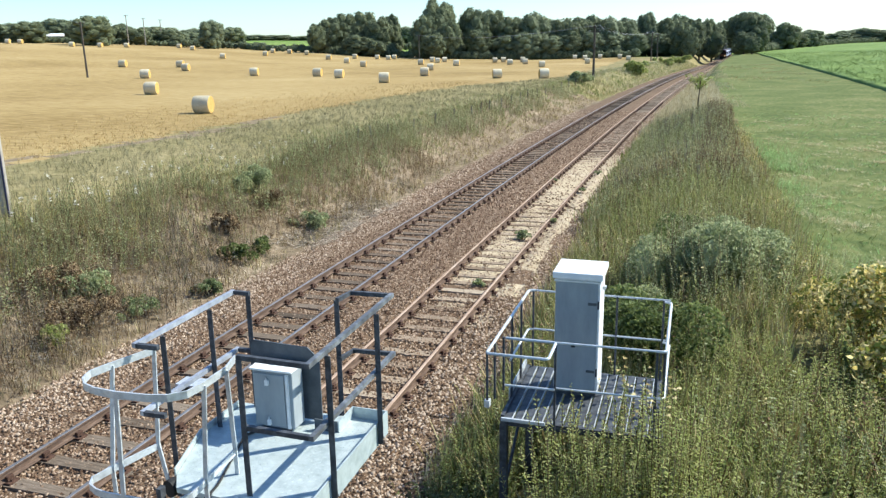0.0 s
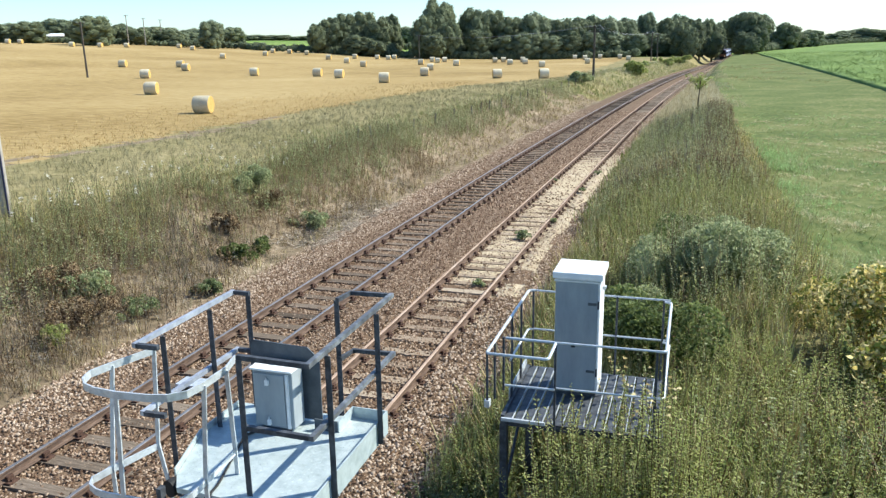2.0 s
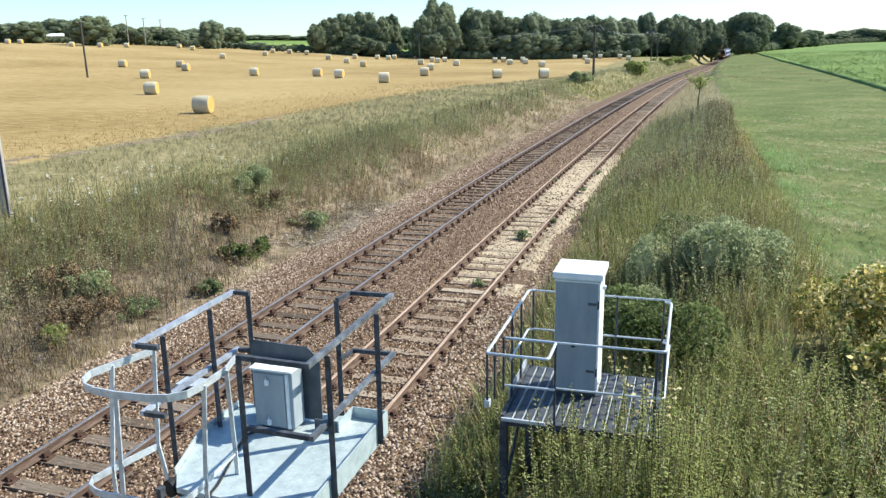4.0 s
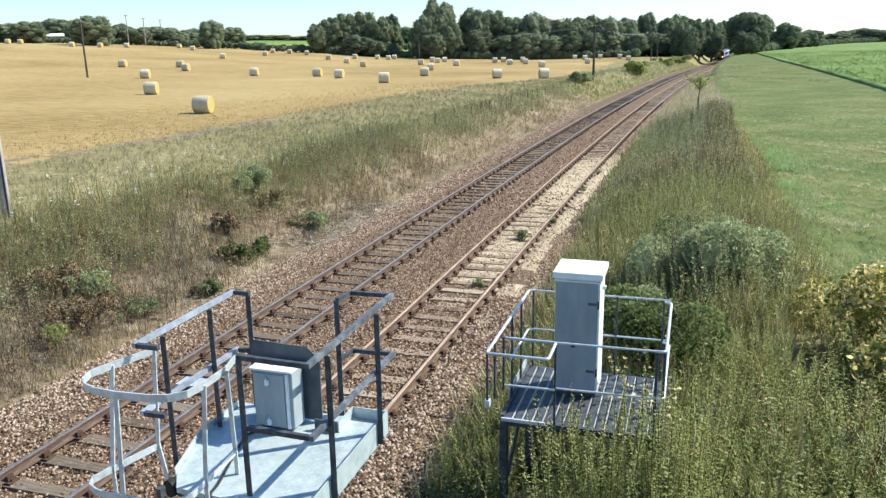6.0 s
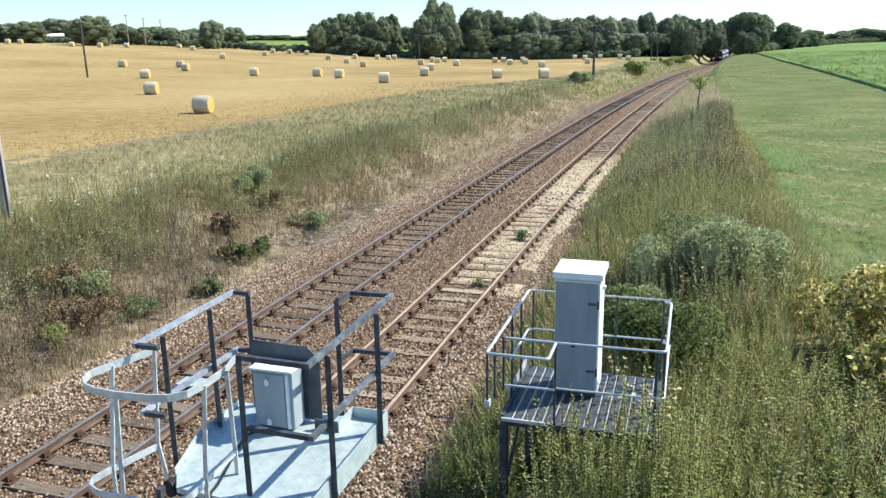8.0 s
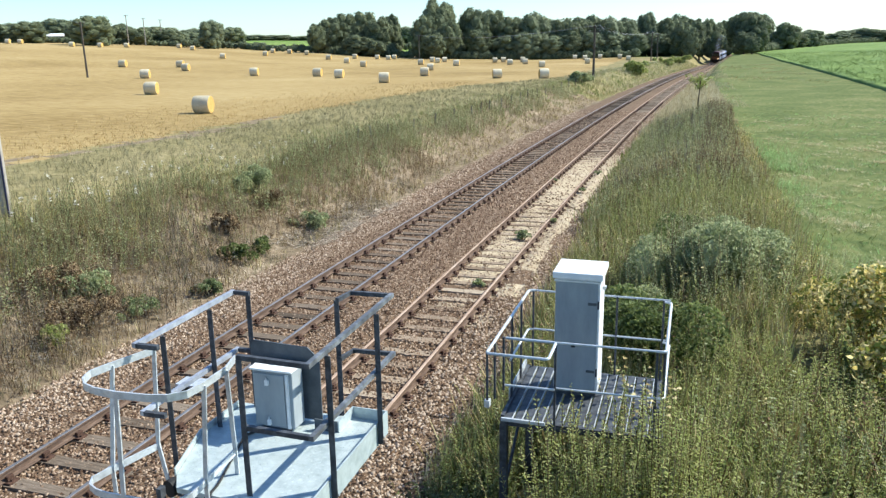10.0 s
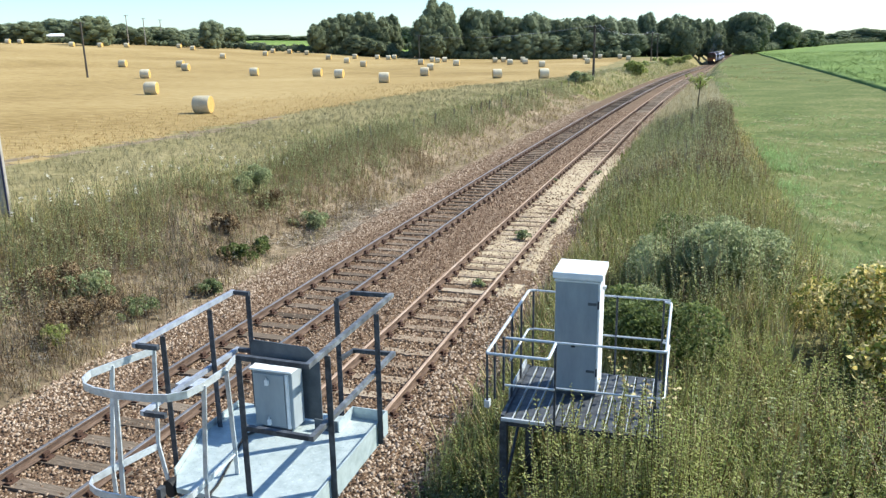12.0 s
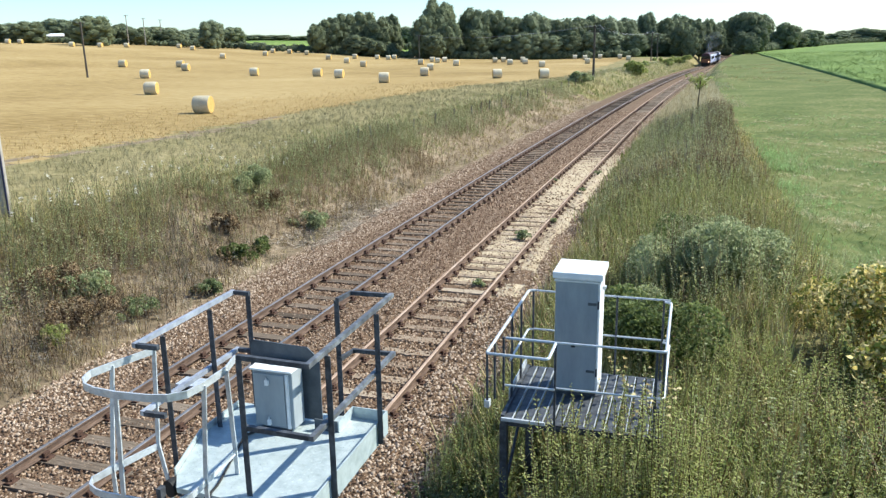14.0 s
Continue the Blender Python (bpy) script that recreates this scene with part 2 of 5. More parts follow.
def ground_z(x, y):
    x, y = np.asarray(x, float), np.asarray(y, float)
    d = x - line_x(y)
    bed = line_z(y) - 0.232
    left = 1.55 - 0.0055 * np.clip(y - 50, 0, 200) + 0.062 * 12 * np.log1p(np.exp(np.clip((-x - 66) / 12, -30, 14))) * (1 - 0.5 * smooth(-x, 150, 330))
    left = np.minimum(left, 9.5 + 0 * left) + 0.25 * wobble(x, y, 17, 1)
    right = 0.85 + 0.012 * np.clip(x - 14, 0, 90) + 0.12 * wobble(x, y, 14, 2)
    right = right + 0.0045 * np.clip(y - 170, 0, 200) * smooth(x, 14, 60)
    kl = smooth(-d, 2.7, 8.2)
    far = smooth(y, 110, 190)
    kr = smooth(d, 5.6 - 1.0 * far, 9.5 - 2.6 * far)
    z = bed * (1 - kl - kr) + left * kl + right * kr
    sand = smooth(d, 2.6, 3.0) * (1 - smooth(d, 4.5, 5.0)) * smooth(y, 17, 24) * (1 - smooth(y, 41, 48))
    gauge = np.minimum(np.abs(d), np.abs(d - 3.387))
    z = z + 0.075 * smooth(gauge, 0.86, 1.12) * (1 - smooth(d, 5.0, 5.5)) * (1 - smooth(-d, 2.0, 2.7))
    z = z + sand * (0.030 + 0.028 * smooth(y, 27, 36) + 0.03 * wobble(x, y, 0.7, 8))
    rough = (kl * (1 - smooth(-d, 9, 20)) + kr * (1 - smooth(d, 9, 13)))
    return z + rough * (0.10 * wobble(x, y, 0.9, 3) + 0.14 * wobble(x, y, 2.3, 4))


def spaced(parts):
    out = []
    for a, b, step in parts:
        out += list(np.arange(a, b, step))
    return np.array(out)


def make_mesh(name, verts, faces, mats, index=None, smooth_faces=False):
    me = bpy.data.meshes.new(name)
    me.from_pydata(verts if isinstance(verts, list) else verts.tolist(), [], faces if isinstance(faces, list) else faces.tolist())
    for m in mats:
        me.materials.append(m)
    if index is not None:
        me.polygons.foreach_set("material_index", np.asarray(index, np.int32))
    if smooth_faces:
        me.polygons.foreach_set("use_smooth", np.ones(len(me.polygons), bool))
    me.update()
    return me


def build_ground():
    ds = spaced([(-2200, -400, 150), (-400, -120, 14), (-120, -30, 3), (-30, -12, 0.8), (-12, -3, 0.28), (-3, 6.2, 0.14), (6.2, 16, 0.28), (16, 40, 0.6), (40, 130, 6), (130, 400, 30), (400, 2400, 200)])
    ys = spaced([(-60, 2, 4), (2, 45, 0.35), (45, 130, 1.0), (130, 330, 3), (330, 620, 15), (620, 3400, 150)])
    D, Y = np.meshgrid(ds, ys)
    X = D + line_x(np.minimum(Y, 400))
    Z = ground_z(X, Y)
    nx, ny = len(ds), len(ys)
    i = np.arange(nx * ny).reshape(ny, nx)
    faces = np.stack([i[:-1, :-1], i[:-1, 1:], i[1:, 1:], i[1:, :-1]], -1).reshape(-1, 4)
    V = np.stack([X, Y, Z], -1).reshape(-1, 3)
    c = V[faces].mean(1)
    x, y = c[:, 0], c[:, 1]
    d = x - line_x(np.minimum(y, 400))
    j = wobble(x, y, 0.8, 5) + wobble(x, y, 3.1, 6)
    zone = np.full(len(x), 1)
    zone[x + j < field_edge(y)] = 0
    zone[(np.abs(x - field_edge(y) - 0.7 - 0.7 * j) < 0.5 + 0.45 * wobble(x, y, 2.0, 26)) & (y < 50)] = 2
    zone[(d > -7.5 + j) & (d < -2.2) & (y < 90 + 8 * j)] = 2
    zone[(d > -2.55 + 0.2 * j) & (d < 5.95)] = 3
    zone[(d > 2.75 + 0.1 * j) & (d < 4.95 + 0.25 * j) & (y > 19 + 4 * j) & (y < 46 + 3 * j)] = 4
    zone[(d > 5.75 + 0.2 * j) & (x < strip_edge(y) + 0.4 * j)] = 5
    zone[(d > 5.1 - 0.35 * smooth(y, 100, 180)) & (x < strip_edge(y) + 0.4 * j) & (y > 62 + 4 * j)] = 1
    zone[(x >= strip_edge(y) + 0.4 * j) & (d > 4)] = 6
    zone[(y > 266) & (d < -9)] = 8
    zone[(x < -240) | ((y > 258) & (x < -100))] = 8
    me = make_mesh("ground", V, faces, [M_STUBBLE, M_DRY, M_SOIL, M_BED, M_SAND, M_UNDER, M_MEADOW, M_MEADOW, M_PASTURE], zone, True)
    tagged(new("ground", me), "rolling farmland with stubble field, railway bed, weedy banks and green crops", "ground", kind="structure")


build_ground()


def build_crop():
    """Canopy of the root crop: an uneven sheet a hand's breadth over the soil, with a steep leafy edge."""
    xs = np.concatenate([[26.75, 26.85], np.arange(27.4, 60, 0.9), np.arange(60, 130, 5), np.arange(130, 2400, 150)])
    ys = np.concatenate([np.arange(30, 140, 0.9), np.arange(140, 320, 3), np.arange(320, 3200, 60)])
    X, Y = np.meshgrid(xs, ys)
    rng = np.random.default_rng(31)
    X = X + np.where((X < 60) & (Y < 320), rng.normal(0, 0.06, X.shape), 0)
    Z = ground_z(X, Y) + 0.24 + np.where(X < 60, rng.normal(0, 0.06, X.shape), 0)
    Z[:, 0] -= 0.65
    nx, ny = len(xs), len(ys)
    i = np.arange(nx * ny).reshape(ny, nx)
    faces = np.stack([i[:-1, :-1], i[:-1, 1:], i[1:, 1:], i[1:, :-1]], -1).reshape(-1, 4)
    me = make_mesh("crop_field", np.stack([X, Y, Z], -1).reshape(-1, 3), faces, [M_CROP], None, True)
    tagged(new("crop_field", me), "bright green leafy crop with a sharp dark edge beside the meadow", "crop", kind="stuff")


build_crop()

# ---- mesh helpers ----


def part(name, bm, material, parent=None, label="", smooth_faces=False):
    me = bpy.data.meshes.new(name)
    bm.to_mesh(me)
    bm.free()
    for m in (material if isinstance(material, (list, tuple)) else [material]):
        me.materials.append(m)
    if smooth_faces:
        me.polygons.foreach_set("use_smooth", np.ones(len(me.polygons), bool))
    ob = new(name, me)
    ob.parent = parent
    if label:
        ob["label"] = label
    return ob


def again(ob, m, parent=None):
    """A second object on the same mesh."""
    o = new(ob.name.split(".")[0], ob.data)
    o.parent = parent if parent is not None else ob.parent
    o.matrix_basis = m
    for k in ("label",):
        if k in ob:
            o[k] = ob[k]
    return o


def thing(name, m, label, category, group="", kind=""):
    e = new(name)
    e.empty_display_size = 0.2
    e.matrix_basis = m
    return tagged(e, label, category, group, kind)


def add_box(bm, a, b, bevel=0.0, mi=0):
    """A box from corner a to corner b."""
    a, b = Vector(a), Vector(b)
    r = bmesh.ops.create_cube(bm, size=1.0, matrix=Matrix.Translation((a + b) / 2) @ Matrix.Diagonal((*(b - a), 1)))
    fs = {f for v in r["verts"] for f in v.link_faces}
    for f in fs:
        f.material_index = mi
    if bevel:
        es = {e for v in r["verts"] for e in v.link_edges}
        res = bmesh.ops.bevel(bm, geom=list(es), offset=bevel, segments=2, affect="EDGES", profile=0.6)
        for f in res["faces"]:
            f.material_index = mi
    return bm


def box(a, b, bevel=0.0):
    return add_box(bmesh.new(), a, b, bevel)


def add_tube(bm, pts, r, seg=8, flat=None, r_end=None):
    """A round bar (or a flat one: flat = (half width, half height)) through pts."""
    pts = [Vector(q) for q in pts]
    rings = []
    for i, q in enumerate(pts):
        d = (pts[min(i + 1, len(pts) - 1)] - pts[max(i - 1, 0)]).normalized()
        up = Vector((0, 0, 1)) if abs(d.z) < 0.9 else Vector((0, 1, 0))
        s = d.cross(up).normalized()
        u = s.cross(d).normalized()
        rr = r if r_end is None else r + (r_end - r) * i / (len(pts) - 1)
        if flat:
            off = [(flat[0], flat[1]), (-flat[0], flat[1]), (-flat[0], -flat[1]), (flat[0], -flat[1])]
            ring = [bm.verts.new(q + s * a + u * b) for a, b in off]
        else:
            ring = [bm.verts.new(q + (s * math.cos(2 * math.pi * k / seg) + u * math.sin(2 * math.pi * k / seg)) * rr) for k in range(seg)]
        rings.append(ring)
    n = len(rings[0])
    for a, b in zip(rings, rings[1:]):
        for k in range(n):
            bm.faces.new((a[k], a[(k + 1) % n], b[(k + 1) % n], b[k]))
    bm.faces.new(rings[0][::-1])
    bm.faces.new(rings[-1])
    return bm


def tube(pts, r, seg=8, flat=None, r_end=None):
    bm = add_tube(bmesh.new(), pts, r, seg, flat, r_end)
    bmesh.ops.recalc_face_normals(bm, faces=bm.faces)
    return bm


def bent(pts, r=0.045, n=4):
    """A polyline with rounded corners."""
    pts = [Vector(q) for q in pts]
    out = [pts[0]]
    for a, b, c in zip(pts, pts[1:], pts[2:]):
        u, v = (a - b).normalized(), (c - b).normalized()
        p0, p1 = b + u * r, b + v * r
        for i in range(n + 1):
            k = i / n
            out.append(p0 * (1 - k) ** 2 + b * 2 * k * (1 - k) + p1 * k ** 2)
    out.append(pts[-1])
    return out


# ---- railway ----
RAIL_SECTION = [(-0.035, -0.004), (-0.028, 0.0), (0.028, 0.0), (0.035, -0.004), (0.035, -0.038), (0.010, -0.05), (0.010, -0.125), (0.068, -0.142), (0.068, -0.155),
                (-0.068, -0.155), (-0.068, -0.142), (-0.010, -0.125), (-0.010, -0.05), (-0.035, -0.038)]
LINE_STEPS = list(np.arange(-8, 60, 1.5)) + list(np.arange(60, 440, 4.0))


def rail(parent, off, head):
    verts, faces, idx = [], [], []
    n = len(RAIL_SECTION)
    for y in LINE_STEPS:
        p, a = rail_point(float(y), off)
        c, s = math.cos(a), math.sin(a)
        verts += [(p.x + u * c, p.y + u * s, p.z + v) for u, v in RAIL_SECTION]
    for i in range(len(LINE_STEPS) - 1):
        for k in range(n):
            faces.append((i * n + k, i * n + (k + 1) % n, (i + 1) * n + (k + 1) % n, (i + 1) * n + k))
            idx.append(1 if k in (0, 1, 2) else 0)
    ob = new("rail", make_mesh("rail", verts, faces, [M_RUST, head], idx))
    ob.parent = parent
    return ob


def sleeper_mesh(seed, m):
    rnd = random.Random(seed)
    bm = box((-1.3, -0.125, -0.115), (1.3, 0.125, 0.0))
    bmesh.ops.subdivide_edges(bm, edges=[e for e in bm.edges if abs((e.verts[0].co - e.verts[1].co).x) > 1], cuts=4)
    for v in bm.verts:
        v.co += Vector((rnd.uniform(-0.02, 0.02), rnd.uniform(-0.012, 0.012), rnd.uniform(-0.012, 0.006)))
    me = bpy.data.meshes.new("sleeper")
    bm.to_mesh(me)
    bm.free()
    me.materials.append(m)
    return me


def chair_mesh():
    bm = bmesh.new()
    add_box(bm, (-0.17, -0.095, 0.0), (0.17, 0.095, 0.035))
    for s in (-1, 1):
        add_box(bm, (s * 0.05, -0.06, 0.03), (s * 0.105, 0.06, 0.115))
        add_box(bm, (s * 0.12, -0.03, 0.03), (s * 0.15, 0.03, 0.06))
    me = bpy.data.meshes.new("rail_chair")
    bm.to_mesh(me)
    bm.free()
    me.materials.append(M_CHAIR)
    return me


SLEEPER_STEP = 0.735


def track(label, off, head, timber, pitch):
    t = thing("railway_track", Matrix(), label, "railway track", "running lines", "structure")
    rail(t, off - 0.7525, head)
    rail(t, off + 0.7525, head)
    meshes = [sleeper_mesh(i, timber) for i in range(5)]
    chair = chair_mesh()
    rnd = random.Random(int(off * 10))
    count, y, far_v, far_f = 0, -7.825, [], []
    while y < 330:
        p, a = rail_point(y, off)
        if count < 296:
            s = new("sleeper", rnd.choice(meshes))
            s.parent = t
            s.matrix_basis = Matrix.Translation((p.x, p.y, p.z - 0.185 + rnd.uniform(-0.008, 0.008))) @ pose(0, 0, 0, 0, 0, math.degrees(a) + rnd.uniform(-0.7, 0.7))
            if count < 130:
                for side in (-0.7525, 0.7525):
                    c = new("rail_chair", chair)
                    c.parent = s
                    c.matrix_basis = pose(side, 0, -0.006)
        else:
            k = len(far_v)
            far_v += [(p.x + sx, p.y + sy, p.z + sz) for sx in (-1.3, 1.3) for sy in (-0.12, 0.12) for sz in (-0.3, -0.185)]
            far_f += [(k + 1, k + 5, k + 7, k + 3), (k, k + 4, k + 5, k + 1), (k + 2, k + 3, k + 7, k + 6)]
        y += pitch
        count += 1
    far = new("far_sleepers", make_mesh("far_sleepers", far_v, far_f, [timber]))
    far.parent = t
    far["kind"] = "stuff"
    return t


track("main line with dark weathered timber sleepers and polished rails", 0.0, M_WORN, M_SLEEPER, SLEEPER_STEP)
track("second line with rust-brown rails on dusty, half-buried sleepers", 3.387, M_RUSTHEAD, M_SLEEPER2, SLEEPER_STEP)


def track_magnet():
    t = thing("track_sensor", pose(0.05, 12.1, -0.19), "flat pale grey sensor plate fixed between the rails", "track sensor")
    part("plate", box((-0.30, -0.19, 0.09), (0.30, 0.19, 0.13), 0.01), M_GALV, t)
    for s in (-1, 1):
        part("bracket", box((s * 0.2 - 0.04, -0.16, 0.0), (s * 0.2 + 0.04, 0.16, 0.095), 0.006), M_GALVD, t)


track_magnet()


def fast_mesh(name, verts, quads, mats, idx=None):
    """A large mesh of quads from arrays."""
    me = bpy.data.meshes.new(name)
    me.vertices.add(len(verts))
    me.vertices.foreach_set("co", np.ascontiguousarray(verts, np.float32).ravel())
    me.loops.add(len(quads) * quads.shape[1])
    me.loops.foreach_set("vertex_index", np.ascontiguousarray(quads, np.int32).ravel())
    me.polygons.add(len(quads))
    me.polygons.foreach_set("loop_start", np.arange(0, len(quads) * quads.shape[1], quads.shape[1], dtype=np.int32))
    for m in mats:
        me.materials.append(m)
    if idx is not None:
        me.polygons.foreach_set("material_index", np.ascontiguousarray(idx, np.int32))
    me.update(calc_edges=True)
    me.validate()
    return me


def scatter(name, templates, pos, scale, mats, rng, lean=0.12, label="", category="", turn=True):
    """Copies of templates (verts, quads, material index), one at each place, joined in one mesh."""
    vs, qs, ms, base = [], [], [], 0
    pick = rng.integers(0, len(templates), len(pos))
    for k, (tv, tq, tm) in enumerate(templates):
        sel = np.where(pick == k)[0]
        if not len(sel):
            continue
        n = len(sel)
        a = rng.uniform(0, 2 * np.pi, n) if turn else rng.normal(0, 0.1, n)
        c, s = np.cos(a), np.sin(a)
        lx, ly = rng.normal(0, lean, n), rng.normal(0, lean, n)
        sc = scale[sel][:, None]
        x = (tv[None, :, 0] * c[:, None] - tv[None, :, 1] * s[:, None]) * sc
        y = (tv[None, :, 0] * s[:, None] + tv[None, :, 1] * c[:, None]) * sc
        z = tv[None, :, 2] * sc
        v = np.stack([x + z * lx[:, None], y + z * ly[:, None], z], -1) + pos[sel][:, None, :]
        vs.append(v.reshape(-1, 3))
        off = base + np.arange(n)[:, None, None] * len(tv)
        qs.append((tq[None] + off).reshape(-1, tq.shape[1]))
        ms.append(np.tile(tm, n))
        base += n * len(tv)
    ob = new(name, fast_mesh(name, np.concatenate(vs), np.concatenate(qs), mats, np.concatenate(ms)))
    return tagged(ob, label, category, kind="stuff")


def places(rng, n, d0, d1, y0, y1, from_line=True, keep=None, dz=0.0, near=1.0):
    """n random places on the ground between two offsets; near > 1 crowds them towards y0."""
    y = y0 + (y1 - y0) * rng.random(n) ** near
    x = rng.uniform(d0, d1, n) + (line_x(y) if from_line else 0)
    if keep is not None:
        k = keep(x, y)
        x, y = x[k], y[k]
    return np.stack([x, y, ground_z(x, y) + dz], -1)


def stone_template(rng):
    v = np.array([(1, 0, 0), (0, 1, 0), (-1, 0, 0), (0, -1, 0), (0.1, 0.1, 0.75), (0, 0, -0.75)], float)
    v = v * rng.uniform(0.65, 1.25, (6, 1)) + rng.normal(0, 0.12, (6, 3))
    v[:4, 2] -= 0.35
    q = np.array([(0, 1, 4), (1, 2, 4), (2, 3, 4), (3, 0, 4)])
    return v[:5], q, np.zeros(4, int)


def ballast():
    rng = np.random.default_rng(5)
    stones = [stone_template(rng) for _ in range(10)]
    pos = np.concatenate([places(rng, 9000, -2.9, 6.1, -8, 4.5), places(rng, 96000, -2.9, 6.1, 4.5, 30, near=1.35), places(rng, 26000, -2.8, 5.7, 30, 75, near=1.3)])
    d = pos[:, 0] - line_x(pos[:, 1])
    bare = (d > 2.75) & (d < 4.9) & (pos[:, 1] > 19) & (pos[:, 1] < 48) & (rng.random(len(d)) < 0.72)
    pos, d = pos[~bare], d[~bare]
    pos[:, 2] += np.where((d > -1.35) & (d < 1.5), 0.016, 0.024) + np.where(d > 2.0, 0.016, 0.0) + rng.uniform(-0.02, 0.03, len(d))
    pale = (d > 4.3) | (d < -1.5)
    sc = rng.uniform(0.015, 0.034, len(pos)) * np.where(pos[:, 1] > 30, 1.6, 1.0)
    scatter("ballast_stones", stones, pos[~pale], sc[~pale], [M_STONE], rng, 0.3, "loose brown track ballast between and beside the sleepers", "ballast")
    scatter("ballast_shoulder", stones, pos[pale], sc[pale] * 1.1, [M_STONE_PALE], rng, 0.3, "paler crushed stone on the ballast shoulders", "ballast")


ballast()

# ---- signal platform beside the second line ----


def angle_bar(pts, w=0.027, parent=None, material=None, name="rail_bar"):
    return part(name, tube(pts, 0, flat=(w, w)), material or M_GALVD, parent)


def add_angle_bar(bm, p, q, face, w=0.048, th=0.007):
    """An L-section bar from p to q; its flanges lie along the two directions in face."""
    p, q = Vector(p), Vector(q)
    u, v = (Vector(f).normalized() for f in face)
    sec = [(0, 0), (w, 0), (w, th), (th, th), (th, w), (0, w)]
    a, b = ([bm.verts.new(c + u * i + v * k) for i, k in sec] for c in (p, q))
    for i in range(6):
        bm.faces.new((a[i], a[(i + 1) % 6], b[(i + 1) % 6], b[i]))
    bm.faces.new(a[::-1])
    bm.faces.new(b)
    return bm


def angle_iron(name, p, q, face, material, parent, w=0.048):
    bm = add_angle_bar(bmesh.new(), p, q, face, w)
    bmesh.ops.recalc_face_normals(bm, faces=bm.faces)
    return part(name, bm, material, parent)


def signal_platform():
    t = thing("signal_platform", pose(0, 0, 0), "galvanised steel signal platform with angle-iron railings above the ballast", "platform")
    # deck with folded toe boards
    bm = bmesh.new()
    plan = [(5.14, 5.945), (5.12, 5.28), (5.31, 4.66), (5.42, 4.50), (5.86, 4.47), (6.565, 4.40), (6.565, 5.945)]
    a, b = ([bm.verts.new((x, y, z)) for x, y in plan] for z in (2.955, 3.0))
    for i in range(len(plan)):
        k = (i + 1) % len(plan)
        bm.faces.new((a[i], a[k], b[k], b[i]))
    bm.faces.new(a)
    bm.faces.new(b)
    bmesh.ops.recalc_face_normals(bm, faces=bm.faces)
    part("deck", bm, M_DECK, t, "chequered steel deck plate")
    bm = bmesh.new()
    for i in range(34):
        for k in range(37):
            x, y = 5.18 + i * 0.0405, 4.46 + k * 0.0398
            if x < 5.17 + 0.31 * max(0.0, 5.30 - y) or (x < 5.46 and y < 4.56) or y < 4.56 - 0.1 * (x - 5.4):
                continue
            a = radians(45 if (i + k) % 2 else -45)
            c, s = math.cos(a) * 0.015, math.sin(a) * 0.015
            q = [bm.verts.new((x + c * u - s * v * 0.28, y + s * u + c * v * 0.28, 3.0 + h)) for u, v, h in ((-1, 0, 0.0004), (0, -1, 0.0004), (1, 0, 0.0004), (0, 1, 0.0004), (0, 0, 0.0028))]
            for j in range(4):
                bm.faces.new((q[j], q[(j + 1) % 4], q[4]))
    part("tread_pattern", bm, M_DECK, t, "raised lozenges of the tread plate")["kind"] = "stuff"
    for a, b in (((6.565, 4.39, 2.885), (6.577, 5.96, 3.10)), ((6.252, 5.945, 2.90), (6.565, 5.957, 3.10)), ((6.24, 5.64, 3.0), (6.252, 5.957, 3.10))):
        part("toe_board", box(a, b), M_DECK, t, "folded pale steel toe board")
    part("toe_board", box((6.02, 5.64, 3.0), (6.24, 5.652, 3.10)), M_SHIELD, t)
    part("toe_board", tube([(5.128, 5.945, 2.98), (5.112, 5.28, 2.98), (5.30, 4.655, 2.98)], 0, flat=(0.005, 0.075)), M_DECK, t, "folded pale steel toe board")
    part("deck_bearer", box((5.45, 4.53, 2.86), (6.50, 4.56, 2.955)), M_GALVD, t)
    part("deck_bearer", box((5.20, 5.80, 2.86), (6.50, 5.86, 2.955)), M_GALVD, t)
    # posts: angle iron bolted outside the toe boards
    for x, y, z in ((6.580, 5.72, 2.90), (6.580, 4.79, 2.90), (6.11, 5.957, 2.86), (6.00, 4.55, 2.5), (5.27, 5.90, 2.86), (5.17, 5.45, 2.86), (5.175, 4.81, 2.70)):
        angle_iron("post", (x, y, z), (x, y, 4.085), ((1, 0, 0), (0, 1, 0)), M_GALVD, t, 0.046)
        part("bolt", tube([(x + 0.052, y + 0.023, z + 0.06), (x + 0.040, y + 0.023, z + 0.06)], 0.011, 6), M_GALV, t)
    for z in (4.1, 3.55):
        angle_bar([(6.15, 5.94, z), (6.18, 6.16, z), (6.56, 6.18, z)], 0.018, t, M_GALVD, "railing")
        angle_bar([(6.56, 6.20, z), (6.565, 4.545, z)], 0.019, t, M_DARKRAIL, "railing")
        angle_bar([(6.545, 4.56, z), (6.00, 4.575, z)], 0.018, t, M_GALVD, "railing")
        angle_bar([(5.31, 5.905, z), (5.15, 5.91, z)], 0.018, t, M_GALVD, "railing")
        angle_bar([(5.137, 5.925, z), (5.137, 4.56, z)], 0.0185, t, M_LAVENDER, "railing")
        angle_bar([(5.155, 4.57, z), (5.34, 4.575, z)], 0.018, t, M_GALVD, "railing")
    # ladder guard hoops
    top = [(5.862, 4.76), (5.917, 4.551), (5.915, 4.28), (5.89, 4.12), (5.80, 4.035), (5.66, 4.0), (5.43, 3.985), (5.25, 4.0), (5.13, 4.04), (5.05, 4.115), (5.012, 4.23), (5.06, 4.40), (5.174, 4.735)]
